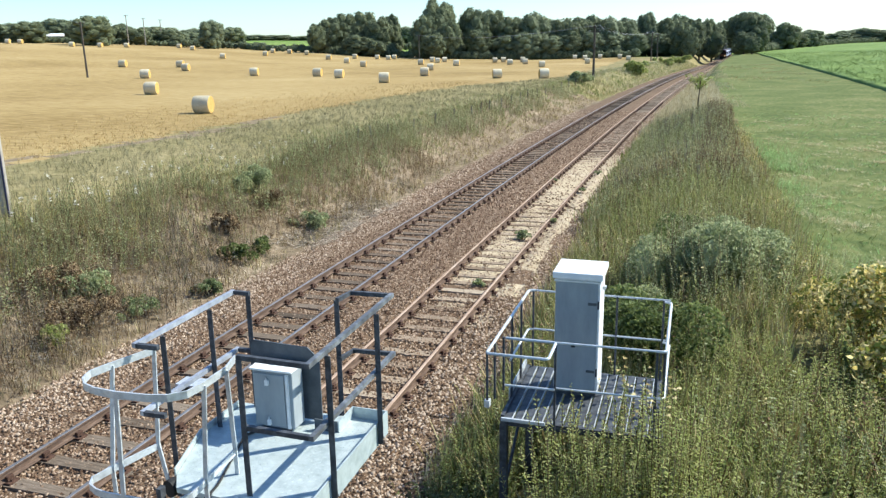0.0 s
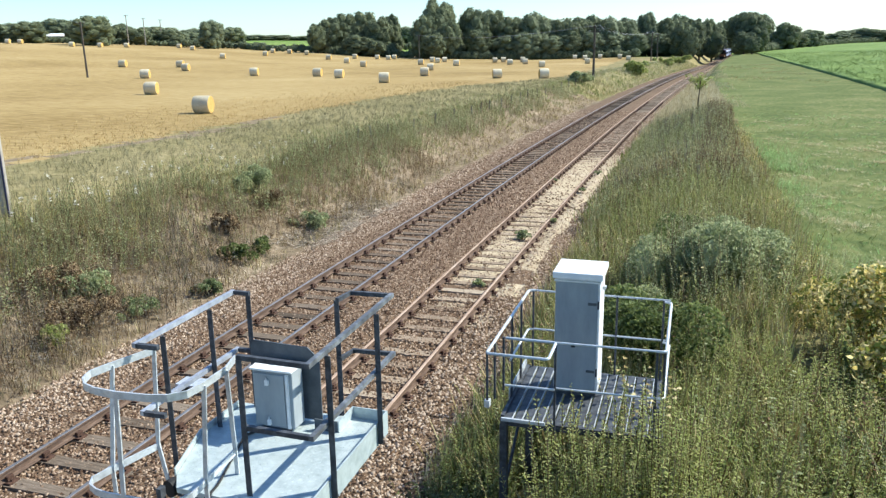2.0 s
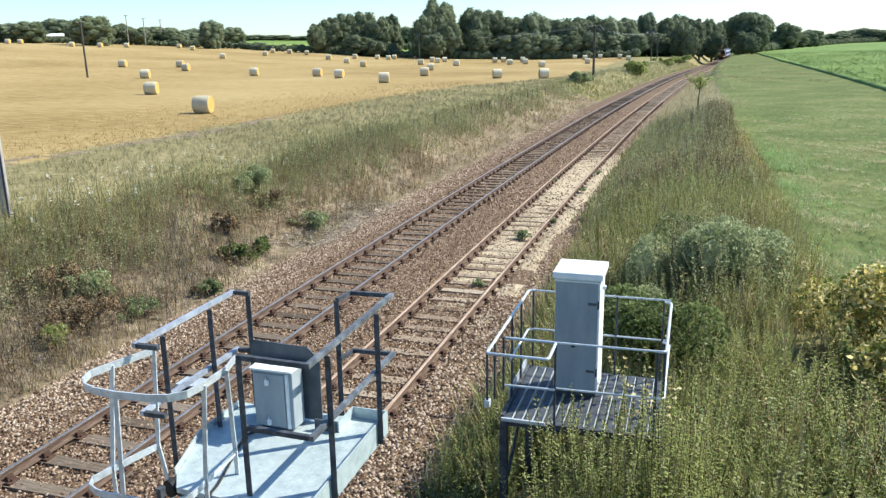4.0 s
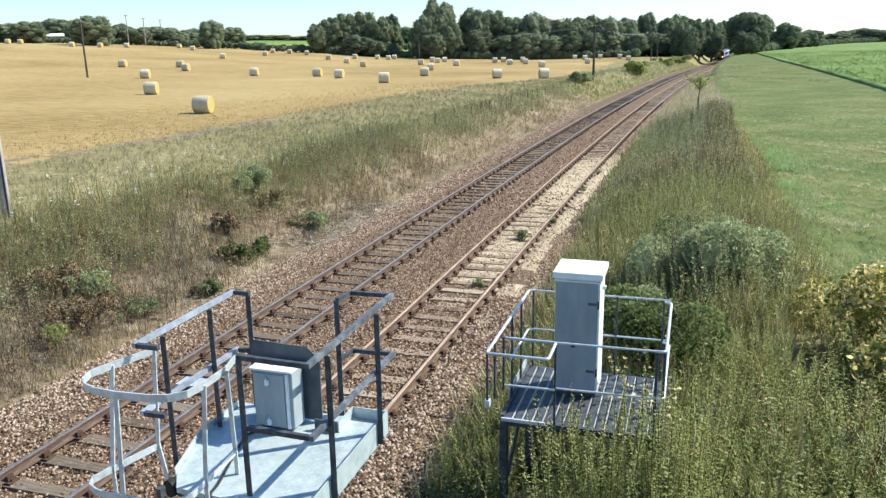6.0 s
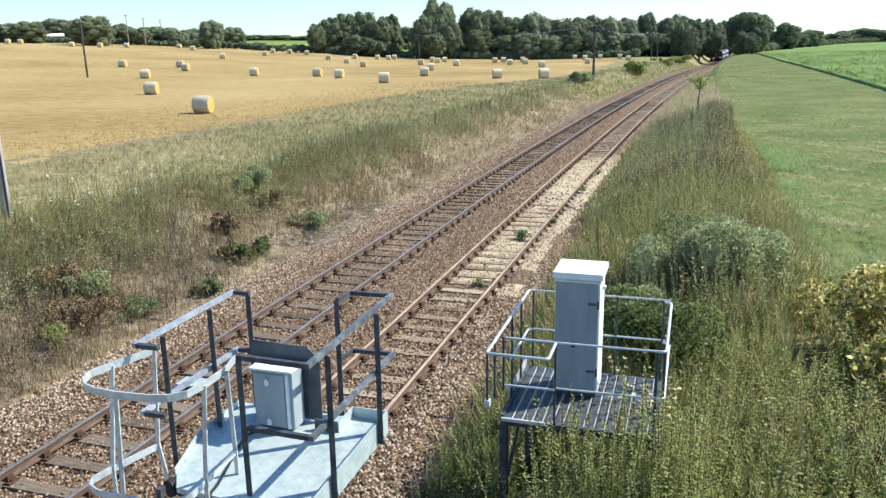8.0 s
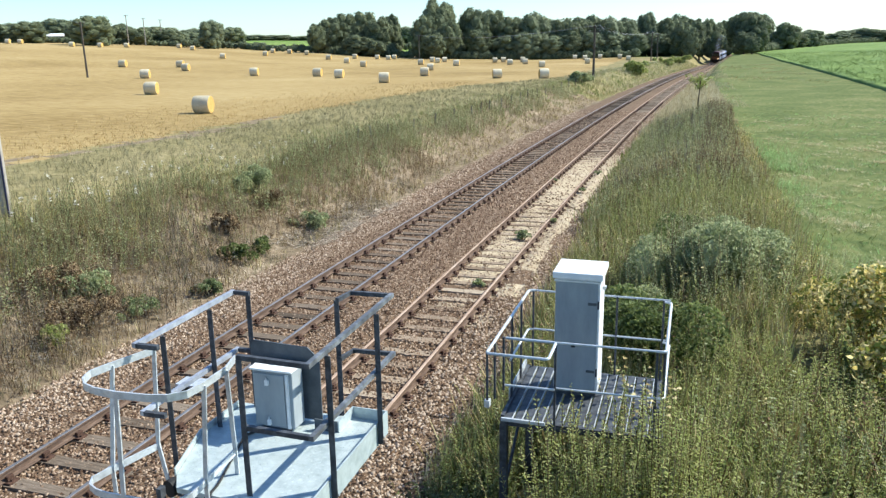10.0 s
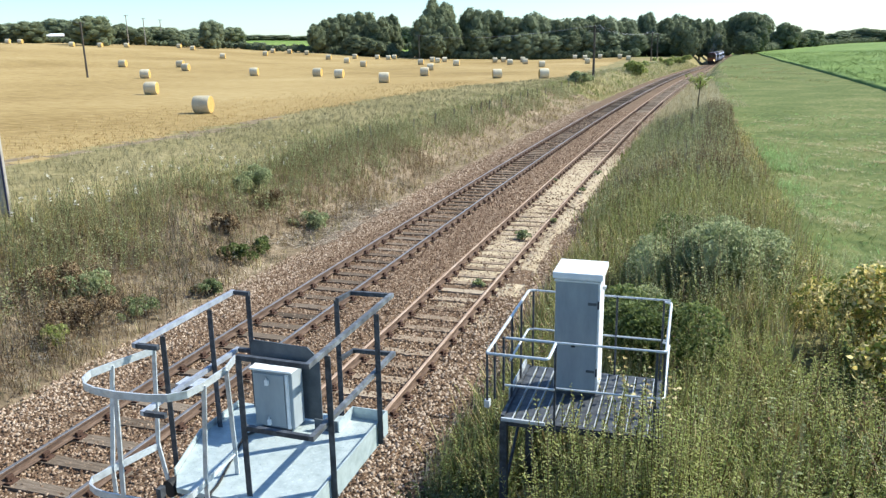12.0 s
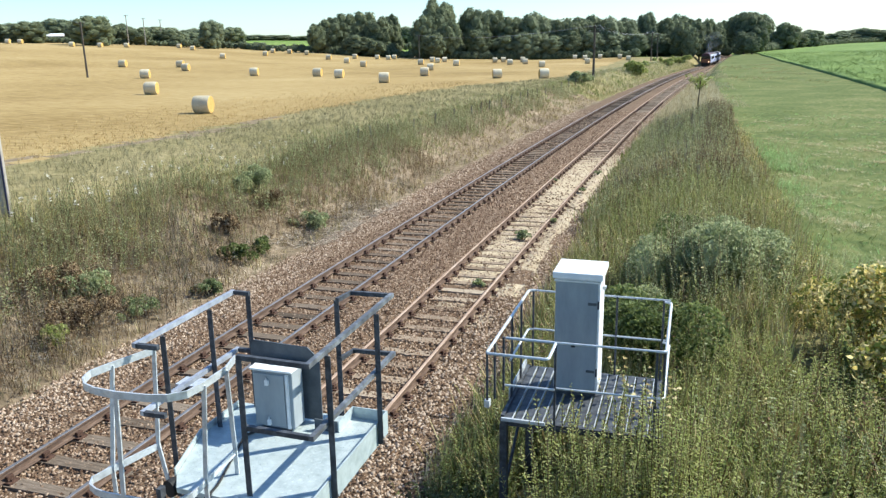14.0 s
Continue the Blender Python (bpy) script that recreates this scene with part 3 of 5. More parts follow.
    low = [(5.766, 4.80), (5.79, 4.55), (5.80, 4.35), (5.815, 4.16), (5.76, 4.05), (5.60, 4.0), (5.371, 4.0), (5.22, 4.0), (5.12, 4.02), (5.036, 4.06), (4.985, 4.14), (5.022, 4.314), (5.133, 4.71)]
    for plan, z in ((top, 4.0), (low, 3.2), (low, 2.45)):
        part("guard_hoop", tube([(x, y, z) for x, y in plan], 0, flat=(0.006, 0.027)), M_GALV, t, "bent flat-bar ladder guard hoop")
    for i, k in ((11, 11), (6, 6), (2, 2), (1, 0)):
        a, b = top[i], low[k]
        part("guard_bar", tube([(a[0], a[1], 4.0), (b[0], b[1], 3.2), (b[0], b[1], 2.4)], 0, flat=(0.017, 0.006)), M_GALV, t, "flat upright of the ladder guard")
    part("guard_bar", tube([(5.174, 4.73, 4.02), (5.133, 4.705, 3.22), (5.27, 4.64, 2.78), (5.29, 4.60, 2.4)], 0, flat=(0.017, 0.006)), M_GALV, t, "cranked flat upright of the ladder guard")
    # ladder and mast below the deck
    for x in (5.30, 5.72):
        part("ladder_stile", box((x - 0.02, 4.44, -0.35), (x + 0.02, 4.50, 3.0)), M_GALVD, t)
    for i in range(11):
        part("rung", tube([(5.30, 4.47, 0.0 + i * 0.27), (5.72, 4.47, 0.0 + i * 0.27)], 0.012, 6), M_GALVD, t)
    part("cable", tube(bent([(5.60, 5.50, 3.02), (5.50, 5.35, 3.015), (5.62, 4.95, 3.015), (5.72, 4.60, 3.015), (5.74, 4.42, 3.02), (5.74, 4.38, 2.6)], 0.06), 0.011, 6), M_BLACK, t, "thin dark signal cable")
    part("mast", tube([(5.75, 5.5, -0.5), (5.75, 5.5, 2.95)], 0.085, 16), M_GALVD, t, "round signal mast")
    part("drum", tube([(5.30, 4.56, 2.93), (5.33, 4.66, 2.93)], 0.07, 16), M_BLACK, t, "black round fitting under the deck edge")


signal_platform()


def railway_signal():
    t = thing("railway_signal", pose(0, 0, 3.0), "grey railway signal case with dark backboard on the platform", "railway signal")
    part("case", box((5.51, 5.53, 0.03), (5.89, 5.72, 0.56), 0.012), M_CASE, t, "pale grey sheet-steel signal case")
    part("door", box((5.525, 5.518, 0.05), (5.815, 5.53, 0.53), 0.004), M_CASE, t)
    part("door_edge", box((5.83, 5.512, 0.04), (5.858, 5.53, 0.54), 0.003), M_CASETOP, t, "pale door edge strip")
    part("hood", box((5.495, 5.50, 0.56), (5.90, 5.74, 0.578), 0.006), M_CASETOP, t, "pale sloping hood")
    for z in (0.43, 0.06):
        part("padlock", box((5.64, 5.495, z), (5.675, 5.518, z + 0.05), 0.005), M_CASETOP, t, "pale padlock")
        part("hasp", tube([(5.657, 5.507, z + 0.05), (5.657, 5.507, z + 0.075)], 0.008, 6), M_GALV, t)
    bm = bmesh.new()
    out = [(5.36, 0.02), (5.36, 0.66), (5.40, 0.72), (5.92, 0.70), (6.03, 0.60), (6.03, 0.02)]
    a = [bm.verts.new((x, 5.775, z)) for x, z in out]
    b = [bm.verts.new((x, 5.787, z)) for x, z in out]
    bm.faces.new(a[::-1])
    bm.faces.new(b)
    for i in range(len(a)):
        k = (i + 1) % len(a)
        bm.faces.new((a[i], a[k], b[k], b[i]))
    bmesh.ops.recalc_face_normals(bm, faces=bm.faces)
    part("backboard", bm, M_SHIELD, t, "dark grey backboard with clipped corners")
    part("stay", box((5.60, 5.72, 0.30), (5.64, 5.775, 0.34)), M_GALVD, t)
    for x in (5.56, 5.84):
        part("stay", box((x - 0.02, 5.72, 0.46), (x + 0.02, 5.775, 0.50)), M_GALVD, t)
    part("mounting", box((5.58, 5.55, 0.0), (5.84, 5.70, 0.03)), M_GALVD, t)


railway_signal()

# ---- equipment platform in the weeds ----


def equipment_platform():
    t = thing("equipment_platform", Matrix(), "raised steel grating platform with tubular handrails among weeds", "platform")
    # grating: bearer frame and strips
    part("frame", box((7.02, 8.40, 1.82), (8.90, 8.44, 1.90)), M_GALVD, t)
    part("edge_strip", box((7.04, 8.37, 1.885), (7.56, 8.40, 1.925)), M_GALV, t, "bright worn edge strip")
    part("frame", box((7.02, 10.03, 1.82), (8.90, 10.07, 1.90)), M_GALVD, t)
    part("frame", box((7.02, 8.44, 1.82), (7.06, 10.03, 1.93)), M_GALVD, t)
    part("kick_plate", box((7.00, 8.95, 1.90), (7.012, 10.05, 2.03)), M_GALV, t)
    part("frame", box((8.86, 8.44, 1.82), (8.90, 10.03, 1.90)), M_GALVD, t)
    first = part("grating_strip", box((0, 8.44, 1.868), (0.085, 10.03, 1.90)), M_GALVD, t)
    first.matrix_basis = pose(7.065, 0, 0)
    x = 7.185
    while x < 8.80:
        again(first, pose(x, 0, 0))
        x += 0.12
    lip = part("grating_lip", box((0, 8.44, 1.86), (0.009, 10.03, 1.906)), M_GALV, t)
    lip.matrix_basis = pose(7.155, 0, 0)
    x = 7.275
    while x < 8.85:
        again(lip, pose(x, 0, 0))
        x += 0.12
    for z in (3.0, 2.45):
        part("handrail", tube(bent([(7.10, 10.05, z), (8.87, 10.05, z)]), 0.014, 8), M_GALV, t)
        part("handrail", tube(bent([(8.80, 9.98, z), (8.88, 9.95, z), (8.88, 8.25, z), (8.78, 8.25, z)]), 0.017, 8), M_GALV, t)
        part("handrail", tube(bent([(8.80, 8.25, z), (7.70, 8.22, z)]), 0.014, 8), M_GALV, t)
    part("handrail", tube(bent([(7.11, 10.05, 3.0), (7.03, 10.02, 3.0), (7.03, 7.72, 3.0), (7.70, 7.72, 3.0), (7.70, 8.22, 3.0), (7.13, 8.22, 3.0)]), 0.018, 8), M_GALV, t)
    part("handrail", tube(bent([(7.13, 8.16, 2.45), (7.70, 8.18, 2.45)]), 0.015, 8), M_GALV, t)
    part("handrail", tube(bent([(7.11, 10.05, 2.45), (7.03, 10.02, 2.45), (7.03, 8.9, 2.45)]), 0.016, 8), M_GALV, t)
    posts = [(7.09, 10.05, 1.9), (7.03, 9.55, 1.9), (7.03, 9.0, 1.9), (7.10, 8.24, 2.35), (7.03, 8.1, 2.3), (7.03, 7.75, 2.38), (7.70, 8.2, 1.9), (8.79, 8.26, 1.9), (8.87, 8.30, 1.9), (8.79, 10.02, 1.9), (8.88, 9.90, 1.9), (8.20, 10.05, 1.9)]
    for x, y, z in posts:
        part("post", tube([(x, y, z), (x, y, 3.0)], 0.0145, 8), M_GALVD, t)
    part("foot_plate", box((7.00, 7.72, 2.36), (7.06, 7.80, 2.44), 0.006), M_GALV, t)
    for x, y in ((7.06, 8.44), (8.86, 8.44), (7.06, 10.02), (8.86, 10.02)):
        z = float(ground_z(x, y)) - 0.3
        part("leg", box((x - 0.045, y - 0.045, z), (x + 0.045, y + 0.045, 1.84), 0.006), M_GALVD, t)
    for x in (7.06, 8.86):
        part("brace", tube([(x, 8.46, 0.9), (x, 10.0, 1.8)], 0.02, 6), M_GALVD, t)


equipment_platform()


def equipment_cabinet():
    t = thing("equipment_cabinet", pose(7.785, 9.535, 1.9), "tall grey steel trackside equipment cabinet with pale lid", "cabinet")
    part("plinth", box((-0.25, -0.26, 0.0), (0.25, 0.26, 0.06)), M_GALVD, t)
    # Sun and shade put into the colours: pale body for the lit side, darker door.
    part("body", box((-0.275, -0.275, 0.06), (0.275, 0.20, 1.54), 0.012), M_CASETOP, t, "cabinet body, coloured pale for its sunlit side")
    d = part("door", box((-0.270, -0.292, 0.075), (0.245, -0.275, 1.50), 0.006), M_CASE, t, "blue-grey door, coloured darker for its shaded face")
    part("handle", box((-0.06, -0.312, 0.66), (-0.01, -0.292, 0.72), 0.006), M_BLACK, d, "small black door lock")
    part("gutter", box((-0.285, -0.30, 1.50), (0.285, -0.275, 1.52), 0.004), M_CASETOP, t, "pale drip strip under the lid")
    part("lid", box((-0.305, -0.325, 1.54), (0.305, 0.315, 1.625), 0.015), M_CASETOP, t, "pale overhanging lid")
    for z in (0.30, 1.18):
        part("hinge", tube([(0.258, -0.302, z), (0.258, -0.302, z + 0.10)], 0.012, 8), M_GALVD, t)
    # Pale strip standing for the sunlit edge of the cabinet.
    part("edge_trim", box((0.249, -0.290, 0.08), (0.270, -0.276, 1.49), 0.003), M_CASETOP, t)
    # Thin dark strips that draw the hinge shadows on the door.
    for z in (0.34, 1.22):
        part("hinge_strap", box((0.13, -0.300, z), (0.235, -0.292, z + 0.035), 0.003), M_SHIELD, t, "dark strip standing for the shadow at the hinge")
    part("lifting_eye", box((0.275, -0.05, 1.36), (0.315, 0.02, 1.40), 0.006), M_GALV, t)


equipment_cabinet()

# ---- stubble field: bales, poles, fences ----


def bale():
    t = thing("straw_bale", Matrix(), "round golden straw bale lying on the stubble", "straw bale", "bales on the stubble")
    rnd = random.Random(2)
    bm = bmesh.new()
    seg, rows = 28, 7
    rings = []
    for i in range(rows):
        x = -0.62 + 1.24 * i / (rows - 1)
        edge = 0.04 if i in (0, rows - 1) else 0.0
        rings.append([bm.verts.new((x, (0.66 - edge + rnd.uniform(-0.012, 0.012)) * math.cos(2 * math.pi * k / seg),
                                    max(-0.645, (0.66 - edge + rnd.uniform(-0.012, 0.012)) * math.sin(2 * math.pi * k / seg)))) for k in range(seg)])
    for a, b in zip(rings, rings[1:]):
        for k in range(seg):
            bm.faces.new((a[k], a[(k + 1) % seg], b[(k + 1) % seg], b[k]))
    bmesh.ops.recalc_face_normals(bm, faces=bm.faces)
    r = part("roll", bm, M_STRAW, t, smooth_faces=True)
    for s in (-1, 1):
        bm = bmesh.new()
        rr = [0.62, 0.50, 0.34, 0.18]
        prev = None
        for n, q in enumerate(rr):
            ring = [bm.verts.new((s * (0.615 + 0.02 * (n % 2) + rnd.uniform(-0.006, 0.006)), q * math.cos(2 * math.pi * k / seg), q * math.sin(2 * math.pi * k / seg))) for k in range(seg)]
            if prev:
                for k in range(seg):
                    bm.faces.new((prev[k], prev[(k + 1) % seg], ring[(k + 1) % seg], ring[k]))
            prev = ring
        bm.faces.new(prev)
        bmesh.ops.recalc_face_normals(bm, faces=bm.faces)
        part("end", bm, M_STRAWEND, t, "coiled straw end, golden yellow")
    return t


NEAR_BALES = [(-25.5, 51.0), (-44.4, 70.1), (-68.9, 101.2), (-90.8, 123.7), (-76.1, 121.6), (-84.2, 131.6), (-59.1, 115.6), (-49.0, 117.9), (-41.3, 109.4),
              (-29.1, 96.4), (-31.5, 119.7), (-39.5, 146.9), (-17.9, 111.4), (-11.0, 110.1)]
FAR_BALES = [(-103.3, 176.2), (-137.0, 213.0), (-148.0, 222.0), (-152.4, 202.6), (-154.9, 194.4), (-160.6, 189.7), (-179.5, 190.5), (-181.5, 188.0), (-109.4, 207.8),
             (-116.7, 225.3), (-111.5, 226.4), (-105.0, 225.0), (-85.9, 200.1), (-71.4, 179.5), (-84.9, 215.4), (-60.6, 164.0), (-79.6, 219.5), (-76.0, 219.0),
             (-78.0, 229.0), (-52.9, 180.4)]
LINE_BALES = [(-62.3, 217.6), (-54.4, 198.0), (-59.3, 219.6), (-41.9, 172.6), (-42.2, 209.5), (-40.9, 213.7), (-33.7, 189.7), (-31.0, 194.9), (-35.7, 214.3),
              (-22.6, 171.3), (-27.9, 256.7), (-15.9, 194.3), (-23.2, 244.8), (-19.9, 255.3), (-13.5, 250.7), (-9.7, 234.7)]


def lay_bales():
    first = bale()
    rnd = random.Random(8)
    todo = NEAR_BALES + FAR_BALES + LINE_BALES
    for i, (x, y) in enumerate(todo):
        z = float(ground_z(x, y))
        m = Matrix.Translation((x, y, z + 0.64)) @ pose(0, 0, 0, 0, 0, 14 + rnd.uniform(-8, 8)) @ pose(0, 0, 0, rnd.uniform(-20, 20)) @ Matrix.Scale(rnd.uniform(0.98, 1.06), 4)
        if i == 0:
            first.matrix_basis = m
        else:
            copy_thing(first, m @ Matrix.Scale(1 / first.scale.x, 4))


lay_bales()


def pole(x, y, h, r, label, material, lean=0.0, arms=1, name="utility_pole"):
    z = float(ground_z(x, y))
    t = thing(name, Matrix.Translation((x, y, z)) @ pose(0, 0, 0, 0, lean, 0), label, "utility pole", "line poles")
    part("shaft", tube([(0, 0, -0.5), (0, 0, h * 0.5), (0, 0, h)], r, 10, None, r * 0.75), material, t)
    for i in range(arms):
        part("crossarm", box((-0.75, -0.05, h - 0.25 - i * 0.6), (0.75, 0.05, h - 0.13 - i * 0.6)), material, t)
        for dx in (-0.65, 0.0, 0.65):
            part("insulator", tube([(dx, 0, h - 0.13 - i * 0.6), (dx, 0, h + 0.06 - i * 0.6)], 0.045, 8), M_CASE, t)
    return (x, y, z + h)


POLES = {
    "edge": pole(-9.96, 17.75, 7.2, 0.15, "silvered round timber pole at the edge of the bank", M_POLEPALE, 0.0, 0),
    "mid": pole(-75.3, 96.6, 7.8, 0.15, "dark creosoted utility pole standing in the stubble", M_POLE, -0.7, 1),
    "line": pole(-4.3, 110.3, 6.9, 0.17, "dark timber utility pole with crossarm beside the railway", M_POLE, 0.0, 2),
    "wood": pole(-68.0, 223.0, 7.2, 0.15, "dark timber utility pole at the field's far edge", M_POLE, 0.0, 1),
    "far_a": pole(-2.7, 220.4, 7.4, 0.16, "dark timber utility pole beside the railway", M_POLE, 0.0, 1),
    "far_b": pole(-2.4, 246.0, 7.0, 0.16, "dark timber utility pole beside the railway", M_POLE, 0.0, 1),
    "left_a": pole(-158.4, 211.2, 9.2, 0.17, "tall pale utility pole beyond the stubble", M_POLEPALE, 0.0, 1),
    "left_b": pole(-162.0, 224.0, 8.6, 0.17, "tall pale utility pole beyond the stubble", M_POLEPALE, 0.0, 1),
    "left_c": pole(-166.0, 238.0, 8.6, 0.17, "tall pale utility pole beyond the stubble", M_POLEPALE, 0.0, 1),
    "left_d": pole(-205.0, 205.0, 9.0, 0.17, "pale utility pole near the barn", M_POLEPALE, 0.0, 0),
}


guard = part("cable_guard", box((-9.80, 17.62, 1.2), (-9.74, 17.65, 4.2), 0.006), M_NAVY)
tagged(guard, "dark blue cable guard strip beside the timber pole", "cable guard")


def wires(a, b, sag):
    for dx in (-0.65, 0.0, 0.65):
        pa, pb = Vector(POLES[a]), Vector(POLES[b])
        pts = [pa.lerp(pb, i / 12) + Vector((dx, 0, 0.03 - 4 * sag * (i / 12) * (1 - i / 12))) for i in range(13)]
        tagged(part("overhead_wire", tube(pts, 0.009, 4), M_WIRE), "thin pale overhead wire slung between poles", "cable", "overhead wires")


wires("wood", "line", 1.2)
wires("line", "far_a", 1.0)
wires("far_a", "far_b", 0.3)


def fence_post(x, y, h, r, group, label):
    rnd = random.Random(int(x * 31 + y * 17))
    z = float(ground_z(x, y))
    bm = bmesh.new()
    add_tube(bm, [(0, 0, -0.4), (rnd.uniform(-0.02, 0.02), 0, h * 0.5), (rnd.uniform(-0.05, 0.05), rnd.uniform(-0.03, 0.03), h)], r, 8, None, r * 0.85)
    bmesh.ops.recalc_face_normals(bm, faces=bm.faces)
    ob = part("fence_post", bm, M_POST)
    ob.matrix_basis = Matrix.Translation((x, y, z))
    return tagged(ob, label, "fence post", group)


def fences():
    for y in (37.6, 38.9, 40.9, 44.5, 48.0, 51.5, 55.0, 57.1, 59.4, 63.0, 66.4, 69.8, 72.4, 76.2, 79.8, 83.4, 88.0, 92.5, 97.0, 101.5, 106.0):
        x = float(np.interp(y, [30, 40, 57, 70, 84, 106], [-8.3, -7.1, -6.0, -5.7, -5.1, -4.6]))
        fence_post(x, y, 0.62 if y < 57 else 0.8, 0.055, "posts along the bank", "weathered grey timber fence post in the long grass")
    for x, y in ((9.3, 29.3),):
        fence_post(x, y, 1.05, 0.055, "posts beside the meadow", "grey timber fence post among tall weeds")



fences()


def barn():
    z = float(ground_z(-199, 222))
    t = thing("barn", Matrix.Translation((-201, 224, z)) @ pose(0, 0, 0, 0, 0, 40), "low pale farm barn with a shallow grey roof", "barn")
    part("wall", box((-5, -3, -0.5), (5, 3, 2.0)), M_POST, t)
    bm = bmesh.new()
    for s in (-1, 1):
        add_box(bm, (-5.3, min(0, s * 3.3), 2.0), (5.3, max(0, s * 3.3), 2.12))
    for v in bm.verts:
        v.co.z += 0.9 * (1 - abs(v.co.y) / 3.3)
    part("roof", bm, M_CASETOP, t, "pale fibre-cement roof")
    # Flat black panels on the wall stand for the shade inside open bays.
    for x in (-3.2, 0.0, 3.2):
        part("doorway", box((x - 1.1, -3.04, 0.0), (x + 1.1, -3.0, 1.7)), M_BLACK, t, "black panel standing for a shaded open bay")


barn()

# ---- trees and hedges ----


def leaf_cloud(rng, centres, radii, per, size, spread=0.42):
    """Leaf clumps on the skins of many lobes: quads with random tilt, no two alike."""
    vs, n_all = [], 0
    for c, r in zip(centres, radii):
        n = max(12, int(per * r * r))
        d = rng.normal(0, 1, (n, 3))
        d /= np.linalg.norm(d, axis=1)[:, None]
        d[:, 2] = np.where(d[:, 2] < -0.55, -d[:, 2], d[:, 2])
        p = c + d * (r * rng.uniform(0.84, 1.10, n))[:, None] * np.array([1, 1, 0.86])
        nrm = d + rng.normal(0, spread, (n, 3))
        nrm /= np.linalg.norm(nrm, axis=1)[:, None]
        a = np.cross(nrm, rng.normal(0, 1, (n, 3)))
        a /= np.linalg.norm(a, axis=1)[:, None]
        b = np.cross(nrm, a)
        s = (size * rng.uniform(0.5, 1.3, n))[:, None]
        k = rng.uniform(0.5, 0.9, n)[:, None]
        vs.append(np.stack([p - a * s, p - b * s * k + a * s * 0.1, p + a * s * rng.uniform(0.7, 1.2, (n, 1)), p + b * s * k], 1).reshape(-1, 3))
        n_all += n
    return np.concatenate(vs), np.arange(n_all * 4).reshape(-1, 4)


def lobe_cores(rng, centres, radii):
    """Uneven inner masses that stop the light between the leaves."""
    bm = bmesh.new()
    for c, r in zip(centres, radii):
        res = bmesh.ops.create_icosphere(bm, subdivisions=2 if r > 2.5 else 1, radius=float(r) * 0.86, matrix=Matrix.Translation(Vector(c)))
        for v in res["verts"]:
            v.co += Vector(rng.normal(0, 0.05 * r, 3))
    vs = np.array([v.co[:] for v in bm.verts])
    bm.verts.index_update()
    fs = np.array([[v.index for v in f.verts] for f in bm.faces])
    bm.free()
    return vs, fs


def tree_kind(seed, leaf, shape):
    """A broadleaved tree 12 m high and 11 m wide: trunk, limbs, lobed crown."""
    rng = np.random.default_rng(seed)
    t = thing("tree", pose(0, 0, 0), "mature broadleaved tree in dark summer leaf", "tree", "field trees")
    bm = bmesh.new()
    add_tube(bm, [(0, 0, -0.8), (0.1, 0.05, 1.5), (0.0, 0.2, 3.5), (0.2, 0.1, 6.5)], 0.42, 10, None, 0.2)
    n = 30
    zc, rx, rz = {"round": (6.2, 4.1, 4.9), "low": (5.0, 4.3, 5.9), "tall": (6.4, 3.6, 5.2)}[shape]
    centres, radii = [], []
    for i in range(n):
        u = 1 - 2 * (i + 0.5) / n
        a = i * 2.39996 + rng.uniform(-0.25, 0.25)
        q = (1 - u * u) ** (0.36 if u > 0 else 0.5)
        k = rng.uniform(0.72, 0.92)
        z = max(0.9, zc + rz * u * k)
        centres.append((rx * q * k * math.cos(a), rx * q * k * math.sin(a), z))
        radii.append(rng.uniform(1.25, 2.0))
    for c in centres[:7]:
        add_tube(bm, [(0.1, 0.1, min(3.0 + 0.3 * c[2], 5.5)), (c[0] * 0.5, c[1] * 0.5, c[2] * 0.8), c], 0.16, 6, None, 0.05)
    bmesh.ops.recalc_face_normals(bm, faces=bm.faces)
    part("trunk", bm, M_BARK, t, "brown ridged trunk with limbs")
    v, q = leaf_cloud(rng, centres, radii, 40, 0.25)
    cv, cf = lobe_cores(rng, centres + [(0, 0, 4.2), (0, 0, 6.6)], radii + [3.6, 4.0])
    me = bpy.data.meshes.new("crown")
    me.from_pydata(np.concatenate([v, cv]).tolist(), [], q.tolist() + (cf + len(v)).tolist())
    me.materials.append(leaf)
    c = new("crown", me)
    c.parent = t
    return t


KINDS = [tree_kind(1, M_LEAF, "round"), tree_kind(2, M_LEAF, "low"), tree_kind(3, M_LEAF2, "tall"), tree_kind(4, M_LEAF2, "low"), tree_kind(5, M_LEAF, "tall")]
USED = set()


def plant(rows, kinds, seed):
    """rows: x, y, height, width."""
    rnd = random.Random(seed)
    for x, y, h, w in rows:
        k = rnd.choice(kinds)
        z = float(ground_z(x, y))
        m = Matrix.Translation((x, y, z - 0.1)) @ pose(0, 0, 0, 0, 0, rnd.uniform(0, 360)) @ Matrix.Diagonal((w / 10.2, w / 10.2, h / 10.9, 1))
        if k in USED:
            copy_thing(KINDS[k], m @ Matrix.Diagonal((*(1 / v for v in KINDS[k].scale), 1)))
        else:
            KINDS[k].matrix_basis = m
            USED.add(k)


